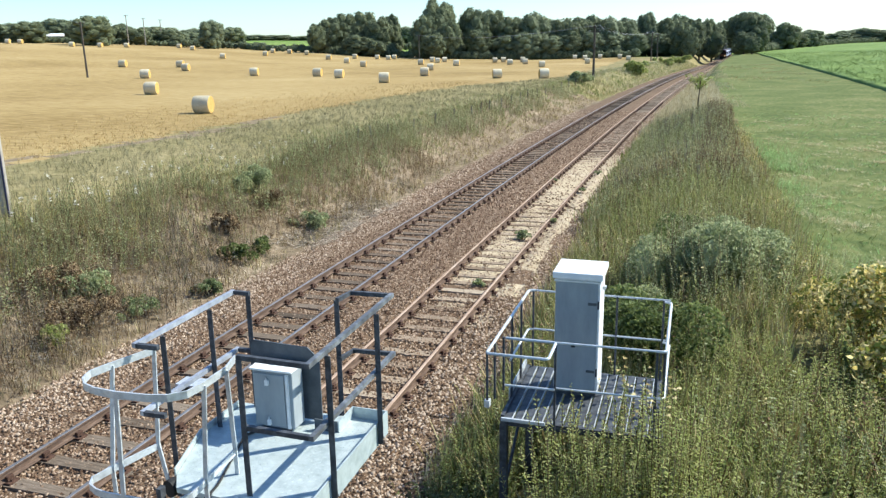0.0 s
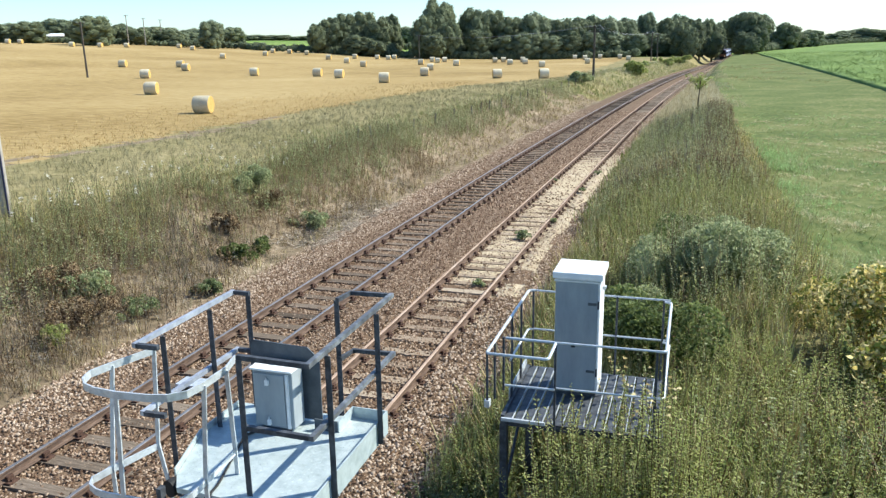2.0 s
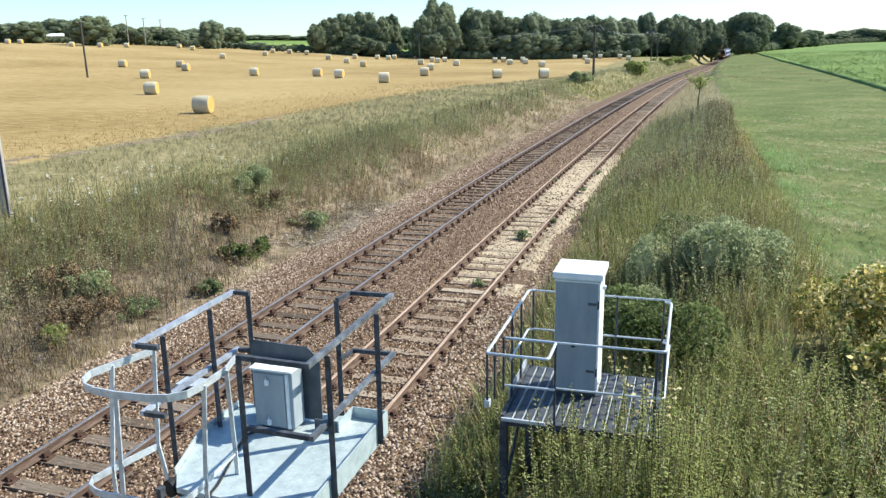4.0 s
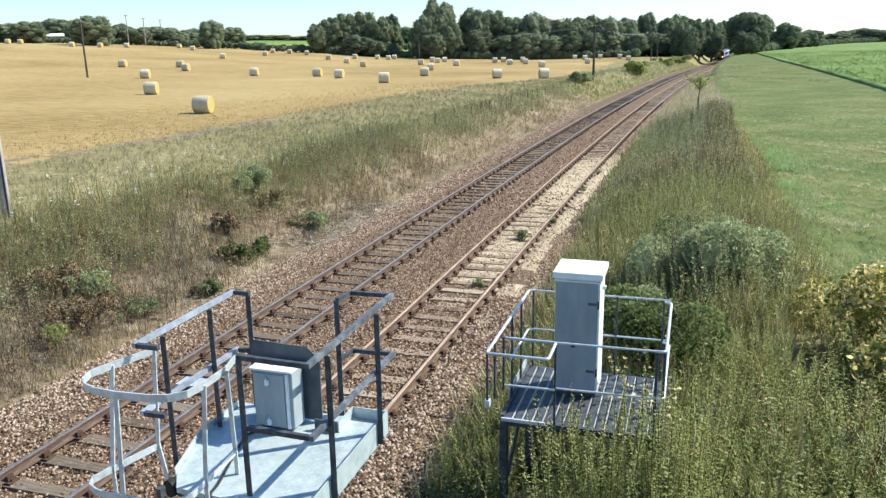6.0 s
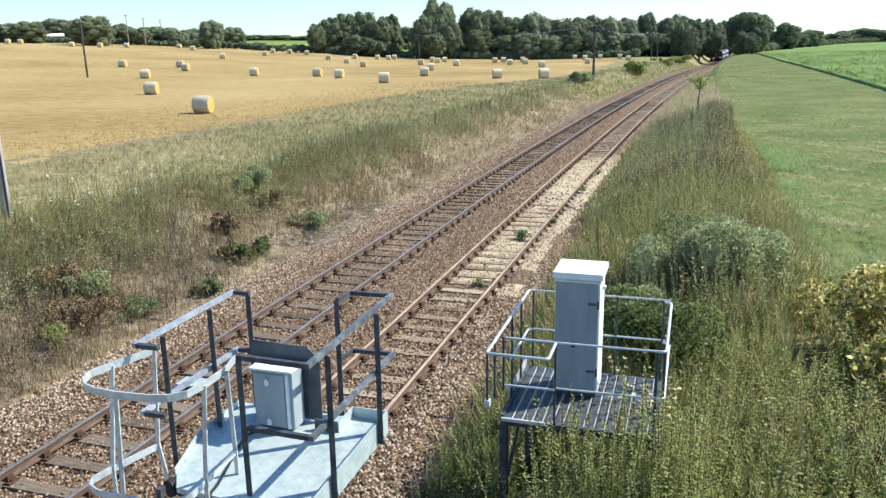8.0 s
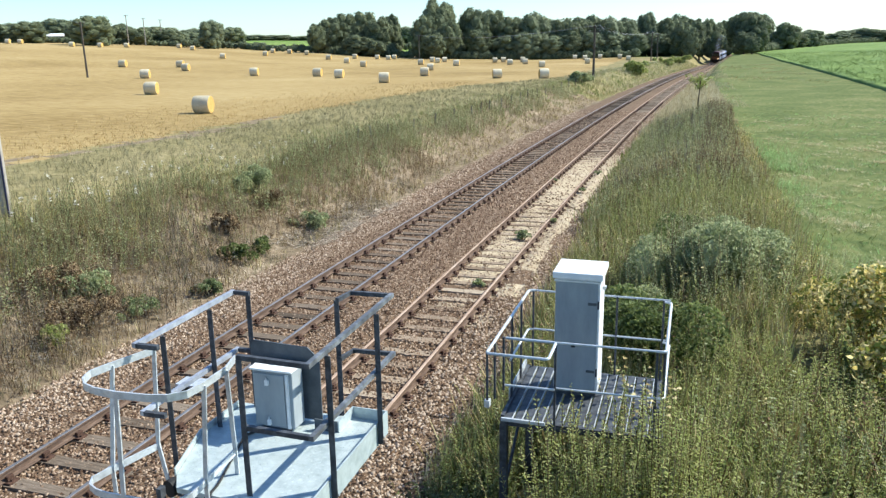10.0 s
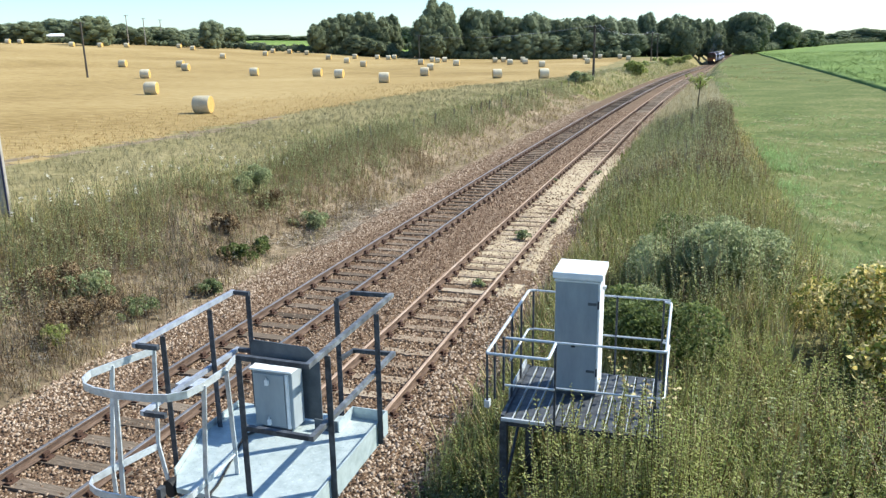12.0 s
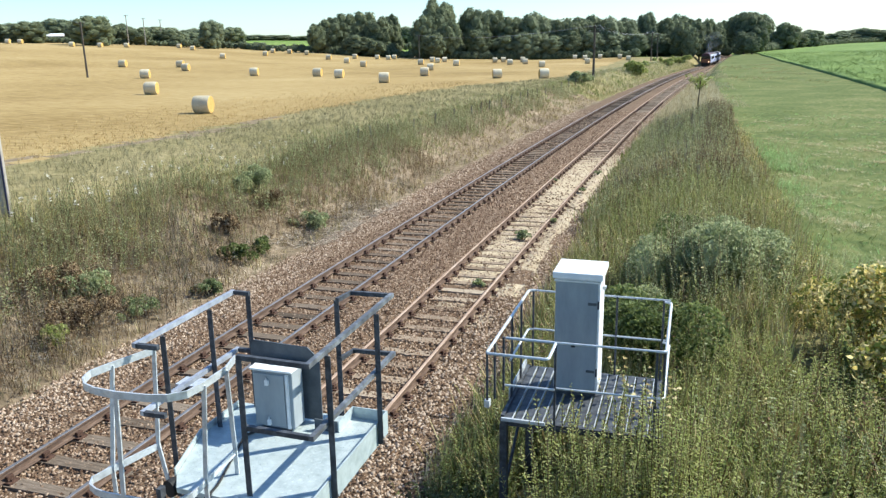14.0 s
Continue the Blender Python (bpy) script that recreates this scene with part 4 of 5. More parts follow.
# wood beyond the stubble
plant([(-109, 241, 8.8, 7.5), (-107, 246, 10.9, 10.5), (-104, 251, 13.0, 10.6), (-99, 256, 13.9, 11.7), (-92, 252, 11.9, 10.5), (-93, 266, 13.0, 7.2), (-96, 243, 6.5, 11.0),
       (-90, 243, 5.0, 8.2), (-75, 250, 13.3, 9.5), (-73, 257, 17.8, 13.5), (-68, 252, 11.3, 9.2), (-71, 246, 7.7, 9.0), (-63, 265, 16.0, 11.6), (-59, 274, 16.0, 11.8),
       (-52, 271, 13.6, 11.3), (-43, 267, 14.5, 11.8), (-37, 272, 12.4, 11.2)], [0, 1, 3], 1)
plant([(-31, 272, 13.0, 11.6), (-26, 278, 13.2, 10.8), (-19, 275, 12.6, 11.6), (-14, 279, 11.9, 9.8), (-8, 285, 13.6, 8.4), (-2, 288, 11.5, 9.1), (2, 305, 13.8, 9.6),
       (-59, 256, 8.3, 10.1), (-51, 260, 7.7, 11.1), (-44, 260, 8.4, 11.0), (-37, 263, 7.3, 10.7), (-31, 266, 7.8, 11.2), (-24, 269, 8.0, 11.3), (-18, 272, 7.1, 11.3),
       (-11, 274, 7.3, 11.4), (-4, 279, 7.3, 10.6)], [1, 2, 3, 4], 2)
# trees over the cutting
plant([(4, 276, 10.3, 8.4), (7, 286, 11.9, 9.0), (9.5, 297, 12.7, 8.0), (6.5, 270, 9.0, 6.4), (21.5, 300, 12.9, 8.6), (25, 296, 13.5, 12.0), (28, 291, 8.4, 7.4), (23, 278, 6.4, 8.0),
       (25, 270, 5.1, 5.7), (25, 330, 11.8, 8.3), (36, 430, 15.5, 17.6), (18, 400, 12.1, 8.0), (32, 410, 15.2, 10.3), (14, 330, 13.0, 9.0), (16, 360, 13.0, 9.0), (28, 365, 13.0, 9.0)], [0, 1, 4], 3)
# beyond the crop
plant([(40, 329, 9.8, 10.6), (52, 357, 6.7, 10.1), (46, 348, 5.9, 8.8), (38, 344, 6.7, 8.7), (77, 465, 5.5, 16.4), (84, 474, 6.4, 18.8), (92, 473, 7.2, 18.8), (99, 472, 6.1, 16.8),
       (112, 470, 6.5, 17.0), (80, 555, 4.5, 23.5)], [1, 3], 4)
# up the slope
plant([(-204, 211, 5.9, 10.5), (-193, 208, 6.7, 12.2), (-214, 243, 8.1, 13.9), (-218, 240, 5.3, 11.6), (-165, 204, 8.6, 13.5), (-179, 234, 6.0, 9.7), (-168, 229, 5.5, 8.9),
       (-170, 240, 6.2, 10.5), (-163, 239, 5.6, 9.1), (-162, 247, 5.1, 9.2), (-144, 234, 8.9, 9.0), (-183, 231, 5.4, 8.4), (-203, 240, 6.9, 9.0), (-215, 200, 5.8, 9.0)], [0, 1, 3], 5)
plant([(-268, 440, 4.8, 21.8), (-255, 448, 4.7, 25.5), (-242, 456, 4.1, 25.5), (-229, 462, 2.9, 21.8), (-154, 451, 9.1, 16.8), (-166, 468, 7.6, 14.0), (-128, 397, 10.4, 11.8),
       (-84, 317, 12.1, 11.6), (-285, 430, 4.8, 21.8), (-215, 470, 4.0, 24.0), (-198, 470, 5.0, 24.0), (-180, 465, 5.0, 20.0)], [1, 3], 6)


def back_row(x0, y0, x1, y1, n, h, w, seed):
    rnd = random.Random(seed)
    plant([(x0 + (x1 - x0) * (i + rnd.uniform(-0.3, 0.3)) / (n - 1), y0 + (y1 - y0) * i / (n - 1) + rnd.uniform(-2, 2), h * rnd.uniform(0.88, 1.1), w * rnd.uniform(0.9, 1.15)) for i in range(n)], [0, 1, 3], seed)


back_row(-66, 280, 2, 296, 12, 12.5, 9.5, 41)
back_row(-108, 250, -90, 256, 5, 10.5, 8.0, 43)
back_row(14, 470, 34, 520, 5, 15.0, 9.0, 44)
back_row(-225, 258, -155, 262, 9, 6.5, 10.0, 45)


def hedge(rows, height, width, seed, label, leaf):
    rng = np.random.default_rng(seed)
    centres, radii = [], []
    for (x0, y0), (x1, y1) in zip(rows, rows[1:]):
        n = int(math.hypot(x1 - x0, y1 - y0) / (height * 0.55))
        for i in range(n):
            k = (i + rng.uniform(-0.3, 0.3)) / n
            x, y = x0 + (x1 - x0) * k + rng.normal(0, width * 0.2), y0 + (y1 - y0) * k + rng.normal(0, width * 0.2)
            r = height * rng.uniform(0.45, 0.68)
            centres.append((x, y, float(ground_z(x, y)) + r * 0.75))
            radii.append(r)
    v, q = leaf_cloud(rng, centres, radii, 60, 0.30)
    cv, cf = lobe_cores(rng, centres, radii)
    me = bpy.data.meshes.new("hedge")
    me.from_pydata(np.concatenate([v, cv]).tolist(), [], q.tolist() + (cf + len(v)).tolist())
    me.materials.append(leaf)
    tagged(new("hedge", me), label, "hedge", "field hedges", "stuff")


hedge([(-160, 236), (-140, 245), (-128, 240), (-108, 243), (-90, 247), (-82, 250), (-60, 252), (-32, 262), (-8, 268)], 2.4, 1.5, 11, "rough dark green hedge along the far side of the stubble", M_LEAF2)
hedge([(30, 318), (52, 362), (78, 430), (100, 470), (125, 490)], 2.4, 1.5, 12, "dark green hedge behind the crop field", M_LEAF)
hedge([(-215, 215), (-185, 222), (-160, 236)], 1.8, 1.5, 13, "low green hedge on the slope", M_LEAF2)
hedge([(-120, 330), (-90, 345), (-70, 350)], 3.0, 2.5, 14, "dark hedge across the far pasture", M_LEAF)


def bush(name, x, y, h, w, leaf, seed, label, size=0.07, per=150, lobes=12, dense=False):
    rng = np.random.default_rng(seed)
    z = float(ground_z(x, y))
    n = lobes
    centres = [(rng.normal(0, w * 0.2), rng.normal(0, w * 0.2), h * rng.uniform(0.2, 0.75)) for _ in range(n)]
    radii = [min(w, h) * rng.uniform(0.2, 0.34) for _ in range(n)]
    t = thing(name, pose(x, y, z), label, "bush")
    v, q = leaf_cloud(rng, centres, radii, per / (min(w, h) * 0.27) ** 2, size, 1.0)
    me = bpy.data.meshes.new("foliage")
    q = q.tolist()
    if dense:
        cv, cf = lobe_cores(rng, centres, [r * 0.85 for r in radii])
        q += (cf + len(v)).tolist()
        v = np.concatenate([v, cv])
    me.from_pydata(v.tolist(), [], q)
    me.materials.append(leaf)
    c = new("foliage", me)
    c.parent = t
    bm = bmesh.new()
    for cc in centres[:7]:
        add_tube(bm, [(0, 0, -0.1), (cc[0] * 0.5, cc[1] * 0.5, cc[2] * 0.6), cc], 0.02 + 0.01 * h, 5, None, 0.008)
    bmesh.ops.recalc_face_normals(bm, faces=bm.faces)
    part("stems", bm, M_BARK, t)
    return t


bush("bush", -1.0, 143, 2.6, 4.2, M_WEED, 21, "dense green bush on the bank beside the line", 0.16, 300)
bush("bush", -4.9, 101, 1.4, 3.0, M_WEEDGREY, 22, "grey-green bush on the bank", 0.13, 300)
bush("bush", 2.0, 205, 2.0, 7.0, M_WEED, 24, "yellow-green scrub on the cutting side", 0.22, 200)
bush("bush", 4.0, 226, 2.4, 7.0, M_WEED, 25, "yellow-green scrub on the cutting side", 0.22, 200)
bush("bramble", 9.55, 16.2, 1.75, 3.0, M_WEEDGREY, 26, "soft grey-green sallow thicket among tall weeds", 0.03, 1100, 16, True)
bush("bramble", 10.2, 18.4, 1.3, 2.6, M_WEEDGREY, 27, "olive-green bramble thicket among tall weeds", 0.03, 900)
bush("bramble", 8.9, 18.6, 1.2, 2.4, M_WEEDDARK, 39, "dark green bramble thicket among tall weeds", 0.03, 800)
bush("bramble", 8.55, 12.6, 1.55, 2.0, M_WEEDDARK, 35, "dark green bramble thicket behind the cabinet", 0.034, 900)
bush("hawthorn", 12.3, 14.0, 1.55, 2.2, M_YELLOW, 28, "yellowing hawthorn bush at the meadow's edge", 0.046, 260, 14)
bush("hawthorn", 12.45, 12.6, 1.5, 2.0, M_YELLOW, 29, "yellowing hawthorn bush at the meadow's edge", 0.046, 240, 14)
bush("bramble", -4.75, 14.9, 0.75, 1.3, M_WEEDGREY, 30, "scrubby grey-green bramble on the bare bank", 0.028, 350)
bush("bramble", -5.2, 14.5, 0.75, 1.6, M_BROWN, 47, "dead dark bramble thicket on the bare bank", 0.026, 420)
bush("bramble", -4.1, 13.7, 0.7, 1.5, M_BROWN, 49, "dead brown bramble on the bare bank", 0.026, 320)
bush("bramble", -3.55, 15.3, 0.5, 1.2, M_BANKGREEN, 50, "dull green bramble on the bare bank", 0.026, 260)
bush("bramble", -3.2, 17.3, 0.42, 1.3, M_BANKGREEN, 48, "low grey-green bramble at the bank's foot", 0.026, 350)
bush("bramble", -6.3, 25.4, 1.0, 2.2, M_WEEDGREY, 31, "grey-green bramble thicket on the bank top", 0.03, 900)
bush("bramble", -5.6, 25.0, 0.6, 1.2, M_BROWN, 38, "withered red-brown bramble at the crumbled bank", 0.03, 300)
bush("weed_clump", -3.9, 19.9, 0.62, 1.0, M_WEEDDARK, 32, "green weed clump beside the sandy slip", 0.04, 160)
bush("weed_clump", -3.75, 21.2, 0.5, 0.7, M_WEEDDARK, 33, "green weed clump beside the sandy slip", 0.04, 140)
bush("weed_clump", -3.9, 12.8, 0.5, 0.8, M_WEED, 34, "bright green weed clump on bare soil", 0.04, 120)
bush("weed_clump", -5.0, 21.4, 0.7, 1.2, M_BROWN, 36, "withered brown weed clump on the bank", 0.04, 160)
bush("weed_clump", -3.6, 24.8, 0.7, 1.3, M_WEEDGREY, 37, "dull green weed clump at the foot of the bank", 0.04, 160)
for i, (off, y) in enumerate(((3.7, 25.4), (3.65, 20.0), (2.59, 36.9), (4.4, 34.0), (4.3, 28.0), (4.5, 38.5))):
    bush("weed_clump", float(line_x(y)) + off, y, 0.34 if i == 0 else 0.2, 0.42 if i == 0 else 0.36, M_WEEDGREY, 140 + i, "small green weed growing through the ballast", 0.03, 60)


def sapling(x, y, h):
    """A slim young tree with a small tuft of leaves."""
    rng = np.random.default_rng(23)
    t = thing("sapling", pose(x, y, float(ground_z(x, y))), "slender young tree with a bright green tuft", "sapling")
    bm = bmesh.new()
    add_tube(bm, [(0, 0, -0.2), (0.03, 0, h * 0.4), (0.10, 0, h * 0.75), (0.12, 0.05, h * 0.95)], 0.06, 7, None, 0.02)
    centres = [(0.1 + rng.normal(0, 0.36), rng.normal(0, 0.36), h * rng.uniform(0.68, 0.98)) for _ in range(14)]
    for c in centres:
        add_tube(bm, [(0.09, 0, h * 0.66), c], 0.02, 5, None, 0.006)
    bmesh.ops.recalc_face_normals(bm, faces=bm.faces)
    part("trunk", bm, M_BARK, t, "thin grey-brown trunk")
    v, q = leaf_cloud(rng, centres, [0.26] * 14, 900, 0.06)
    me = make_mesh("crown", v, q, [M_WEED])
    new("crown", me).parent = t


sapling(9.2, 60.3, 3.1)


def fallen_soil():
    """Pale sandy slips where the bank has crumbled."""
    rng = np.random.default_rng(91)
    stones = [stone_template(rng) for _ in range(6)]
    for d0, y0, n in ((-3.3, 19.4, 500), (-4.9, 25.2, 260), (-4.3, 22.0, 260), (-4.6, 34.0, 200), (-3.6, 45.0, 260), (-3.4, 56.0, 220), (-4.6, 17.5, 160)):
        y = rng.normal(y0, 0.75, n)
        x = rng.normal(d0, 0.32, n) + line_x(y)
        pos = np.stack([x, y, ground_z(x, y)], -1)
        scatter("soil_slip", stones, pos, rng.uniform(0.02, 0.085, n) * rng.random(n) ** 0.5, [M_SLIP], rng, 0.3, "pale sandy clods of crumbled bank", "soil")


fallen_soil()


hedge([(-108, 246), (-98, 250), (-86, 250)], 5.0, 3.0, 15, "dense undergrowth at the foot of the wood", M_LEAF)
hedge([(-78, 252), (-60, 262), (-40, 270), (-20, 277), (0, 286)], 6.0, 4.0, 16, "dense undergrowth at the foot of the wood", M_LEAF)
hedge([(2, 276), (5, 284), (7.5, 300)], 4.5, 2.5, 17, "dense undergrowth beside the cutting", M_LEAF)
hedge([(22, 282), (23, 300), (25, 330)], 4.5, 2.5, 18, "dense undergrowth beside the cutting", M_LEAF)
hedge([(10, 447), (24, 446), (42, 450)], 8.0, 4.0, 20, "dark woodland closing the end of the cutting", M_LEAF)
hedge([(28, 296), (38, 330), (50, 360)], 3.0, 2.0, 19, "dark hedge below the hedgerow trees", M_LEAF)


for k, t in enumerate(KINDS):
    if k not in USED:
        for o in (*t.children, t):
            bpy.data.objects.remove(o)

# ---- grasses and weeds ----


def blades(rng, n, h, spread, width, bend=0.35):
    """A tuft of bent blades."""
    vs, qs = [], []
    for _ in range(n):
        a, l = rng.uniform(0, 2 * np.pi), h * rng.uniform(0.55, 1.1)
        bx, by = rng.normal(0, spread, 2)
        dx, dy = math.cos(a), math.sin(a)
        b = bend * rng.uniform(0.3, 1.2) * l
        w = width * rng.uniform(0.7, 1.3)
        k = len(vs)
        for s, ww in ((0, 1.0), (0.55, 0.8), (1.0, 0.15)):
            px, py, pz = bx + dx * b * s * s, by + dy * b * s * s, l * s * (1 - 0.15 * s)
            vs += [(px - dy * w * ww, py + dx * w * ww, pz), (px + dy * w * ww, py - dx * w * ww, pz)]
        qs += [(k, k + 1, k + 3, k + 2), (k + 2, k + 3, k + 5, k + 4)]
    return np.array(vs), np.array(qs), np.zeros(len(qs), int)


def stalk(rng, h, leaves, size, stem=0.006, heads=0, top=0.95, low=0.08, rise=(-0.35, 0.7), slim=(0.22, 0.36)):
    """An upright weed: a stem with leaves all round, flower or seed heads on top."""
    vs, qs, ms = [], [], []
    bx, by = rng.normal(0, 0.10 * h, 2)
    for dx, dy in ((stem, 0), (0, stem)):
        k = len(vs)
        vs += [(-dx, -dy, 0), (dx, dy, 0), (bx + dx * 0.4, by + dy * 0.4, h), (bx - dx * 0.4, by - dy * 0.4, h)]
        qs.append((k, k + 1, k + 2, k + 3))
        ms.append(1)
    for i in range(leaves):
        t = low + (top - low) * (i + rng.uniform(0, 0.8)) / leaves
        a = i * 2.4 + rng.uniform(-0.5, 0.5)
        l = size * rng.uniform(0.6, 1.2) * (1.15 - 0.65 * t)
        w = l * rng.uniform(*slim)
        dx, dy = math.cos(a), math.sin(a)
        up = rng.uniform(*rise)
        px, py, pz = bx * t, by * t, h * t
        k = len(vs)
        vs += [(px, py, pz), (px + dx * l * 0.5 - dy * w, py + dy * l * 0.5 + dx * w, pz + up * l * 0.5), (px + dx * l, py + dy * l, pz + up * l * 0.7 - 0.1 * l),
               (px + dx * l * 0.5 + dy * w, py + dy * l * 0.5 - dx * w, pz + up * l * 0.5)]
        qs.append((k, k + 1, k + 2, k + 3))
        ms.append(0)
    for i in range(heads):
        a, r = rng.uniform(0, 2 * np.pi), rng.uniform(0, 0.06)
        px, py, pz = bx + r * math.cos(a), by + r * math.sin(a), h * rng.uniform(0.9, 1.03)
        s = rng.uniform(0.015, 0.03)
        k = len(vs)
        vs += [(px - s, py, pz), (px, py - s, pz + 0.4 * s), (px + s, py, pz), (px, py + s, pz + 0.5 * s)]
        qs.append((k, k + 1, k + 2, k + 3))
        ms.append(2)
    return np.array(vs), np.array(qs), np.array(ms)


def patchy(rng, s, k, cut):
    return lambda x, y: wobble(x, y, s, k) + rng.normal(0, 0.25, len(x)) > cut


def clear_of_platforms(x, y):
    return ~((x > 6.9) & (x < 8.95) & (y > 8.3) & (y < 10.1)) & ~((x < 6.75) & (y < 6.3))


def size(rng, n, a, b):
    return rng.uniform(a, b, n)


def weeds():
    rng = np.random.default_rng(77)
    tall = [stalk(rng, 1.0, 64, 0.062, 0.006, low=0.12, top=1.0, rise=(0.2, 1.9), slim=(0.13, 0.24)) for _ in range(7)]
    grey = [stalk(rng, 1.0, 54, 0.060, 0.006, heads=2, low=0.15, top=1.0, rise=(0.0, 1.5), slim=(0.16, 0.26)) for _ in range(6)]
    slender = [stalk(rng, 1.0, 84, 0.036, 0.004, low=0.25, top=1.0, rise=(-0.2, 1.4), slim=(0.2, 0.32)) for _ in range(5)]
    mid = [stalk(rng, 1.0, 26, 0.11, 0.008, low=0.1, top=1.0, rise=(-0.2, 1.2)) for _ in range(6)]
    small = [stalk(rng, 1.0, 14, 0.20, 0.009) for _ in range(5)]
    dry = [stalk(rng, 1.0, 6, 0.11, 0.007, heads=3, low=0.35) for _ in range(6)]
    tuft = [blades(rng, 6, 0.5, 0.08, 0.0075) for _ in range(6)]
    thick = [blades(rng, 6, 0.6, 0.12, 0.014) for _ in range(6)]
    low = [blades(rng, 3, 0.13, 0.08, 0.008, 0.6) for _ in range(6)]
    straw = [blades(rng, 4, 0.15, 0.08, 0.007, 0.1) for _ in range(5)]

    def strip(p):
        hawthorn = (p[:, 0] > 10.7) & (p[:, 1] > 10.6) & (p[:, 1] < 15.2)
        shade = (p[:, 0] < 7.4) & (p[:, 1] < 9.6)
        return p[(p[:, 0] < 11.7) & ~hawthorn & ~shade & clear_of_platforms(p[:, 0], p[:, 1])]

    # strip between the second line and the meadow
    p = strip(places(rng, 3900, 6.2, 12.3, 4.5, 30, near=1.1))
    scatter("tall_weeds", tall, p, size(rng, len(p), 0.65, 1.25), [M_WEED, M_BROWN, M_HAY], rng, 0.14, "tall leafy green weeds crowding the lineside", "weeds")
    p = places(rng, 190, 7.75, 9.6, 6.4, 8.3)
    scatter("platform_weeds", slender, p, size(rng, len(p), 1.1, 1.6), [M_WEED, M_BROWN, M_HAY], rng, 0.12, "tall leafy weeds pushing up against the raised platform", "weeds")
    p = places(rng, 120, 7.75, 9.4, 7.1, 8.2)
    scatter("platform_mugwort", slender, p, size(rng, len(p), 1.5, 2.15), [M_WEED, M_BROWN, M_HAY], rng, 0.10, "very tall weeds leaning over the raised platform's edge", "weeds")
    p = places(rng, 40, 8.3, 8.85, 8.4, 10.0)
    scatter("platform_grass", grey, p, size(rng, len(p), 1.1, 1.5), [M_WEEDDARK, M_BROWN, M_HAY], rng, 0.14, "weeds growing up beneath the raised platform", "weeds")
    # Low green growth; its dark leaf colour also carries the platform's shade.
    p = places(rng, 2200, 5.7, 7.0, 4.0, 11.5)
    p = p[clear_of_platforms(p[:, 0], p[:, 1])]
    scatter("nettles", mid, p, size(rng, len(p), 0.35, 0.75), [M_WEEDDARK, M_BROWN, M_HAY], rng, 0.16, "green nettles between ballast and platform, leaves darkened for the shade there", "weeds")
    y = rng.normal(16.2, 1.3, 260)
    x = rng.normal(9.4, 0.75, 260)
    p = np.stack([x, y, ground_z(x, y)], -1)
    scatter("willowherb", slender, p, size(rng, len(p), 1.2, 1.95), [M_WEEDGREY, M_BROWN, M_WEEDGREY], rng, 0.16, "tall soft grey-green willowherb clump", "weeds")
    y = rng.normal(13.4, 0.9, 80)
    x = rng.normal(12.1, 0.4, 80)
    p = np.stack([x, y, ground_z(x, y)], -1)
    scatter("yellowed_stems", tall, p, size(rng, len(p), 0.9, 1.6), [M_YELLOW, M_BROWN, M_HAY], rng, 0.2, "upright yellowing leafy stems at the meadow's edge", "weeds")
    p = strip(places(rng, 1500, 6.0, 12.3, 4.5, 32))
    scatter("grey_weeds", grey, p, size(rng, len(p), 0.55, 1.15), [M_WEEDGREY, M_BROWN, M_WEEDGREY], rng, 0.14, "grey-green mugwort-like weeds among the taller stems", "weeds")
    p = strip(places(rng, 3600, 5.6, 12.3, 8, 42))
    scatter("seeding_grass", tuft, p, size(rng, len(p), 1.2, 2.1), [M_HAY], rng, 0.15, "tall pale seeding grass between the weeds", "grass")
    p = strip(places(rng, 6000, 5.75, 12.3, -4, 34))
    scatter("rank_grass", tuft, p, size(rng, len(p), 0.9, 2.0), [M_GREENGRASS], rng, 0.2, "rank green grass under the lineside weeds", "grass")
    p = places(rng, 3900, 5.6, 12.0, 27, 62, near=1.1)
    p = p[p[:, 0] < strip_edge(p[:, 1]) - 0.4]
    scatter("lineside_weeds", mid, p, size(rng, len(p), 0.6, 1.2), [M_WEEDGREY, M_BROWN, M_HAY], rng, 0.15, "grey-green weeds along the lineside fence", "weeds")
    p = places(rng, 3700, 5.2, 12.0, 28, 62, near=1.1)
    p = p[p[:, 0] < strip_edge(p[:, 1]) - 0.4]
    scatter("lineside_grass", thick, p, size(rng, len(p), 0.6, 1.3), [M_GREENGRASS], rng, 0.2, "long green and fading grass by the fence", "grass")
    p = places(rng, 8500, 5.0, 11.2, 56, 230, near=1.3, keep=lambda x, y: x < strip_edge(y) - 0.2)
    scatter("bleached_lineside_grass", thick, p, size(rng, len(p), 0.5, 1.2), [M_PALEHAY], rng, 0.2, "bleached dry grass along the line", "grass")
    p = places(rng, 2600, -9.0, -2.6, 100, 260)
    scatter("cutting_grass", thick, p, size(rng, len(p), 0.5, 1.2), [M_PALEHAY], rng, 0.2, "dry grass on the far cutting side", "grass")
    p = places(rng, 2600, -9.0, -2.6, 90, 262)
    scatter("cutting_green_grass", thick, p, size(rng, len(p), 0.5, 1.2), [M_GREENGRASS], rng, 0.2, "green and brown grass on the far cutting side", "grass")
    p = strip(places(rng, 1500, 6.5, 12.6, 14, 50, keep=lambda x, y: np.abs(x - 11.0) < 0.9))
    scatter("yellow_weeds", tall, p, size(rng, len(p), 0.5, 0.95), [M_YELLOW, M_BROWN, M_HAY], rng, 0.2, "yellowing weeds along the meadow's edge", "weeds")

    p = places(rng, 900, 10.0, 12.6, 6.5, 12.5, from_line=False)
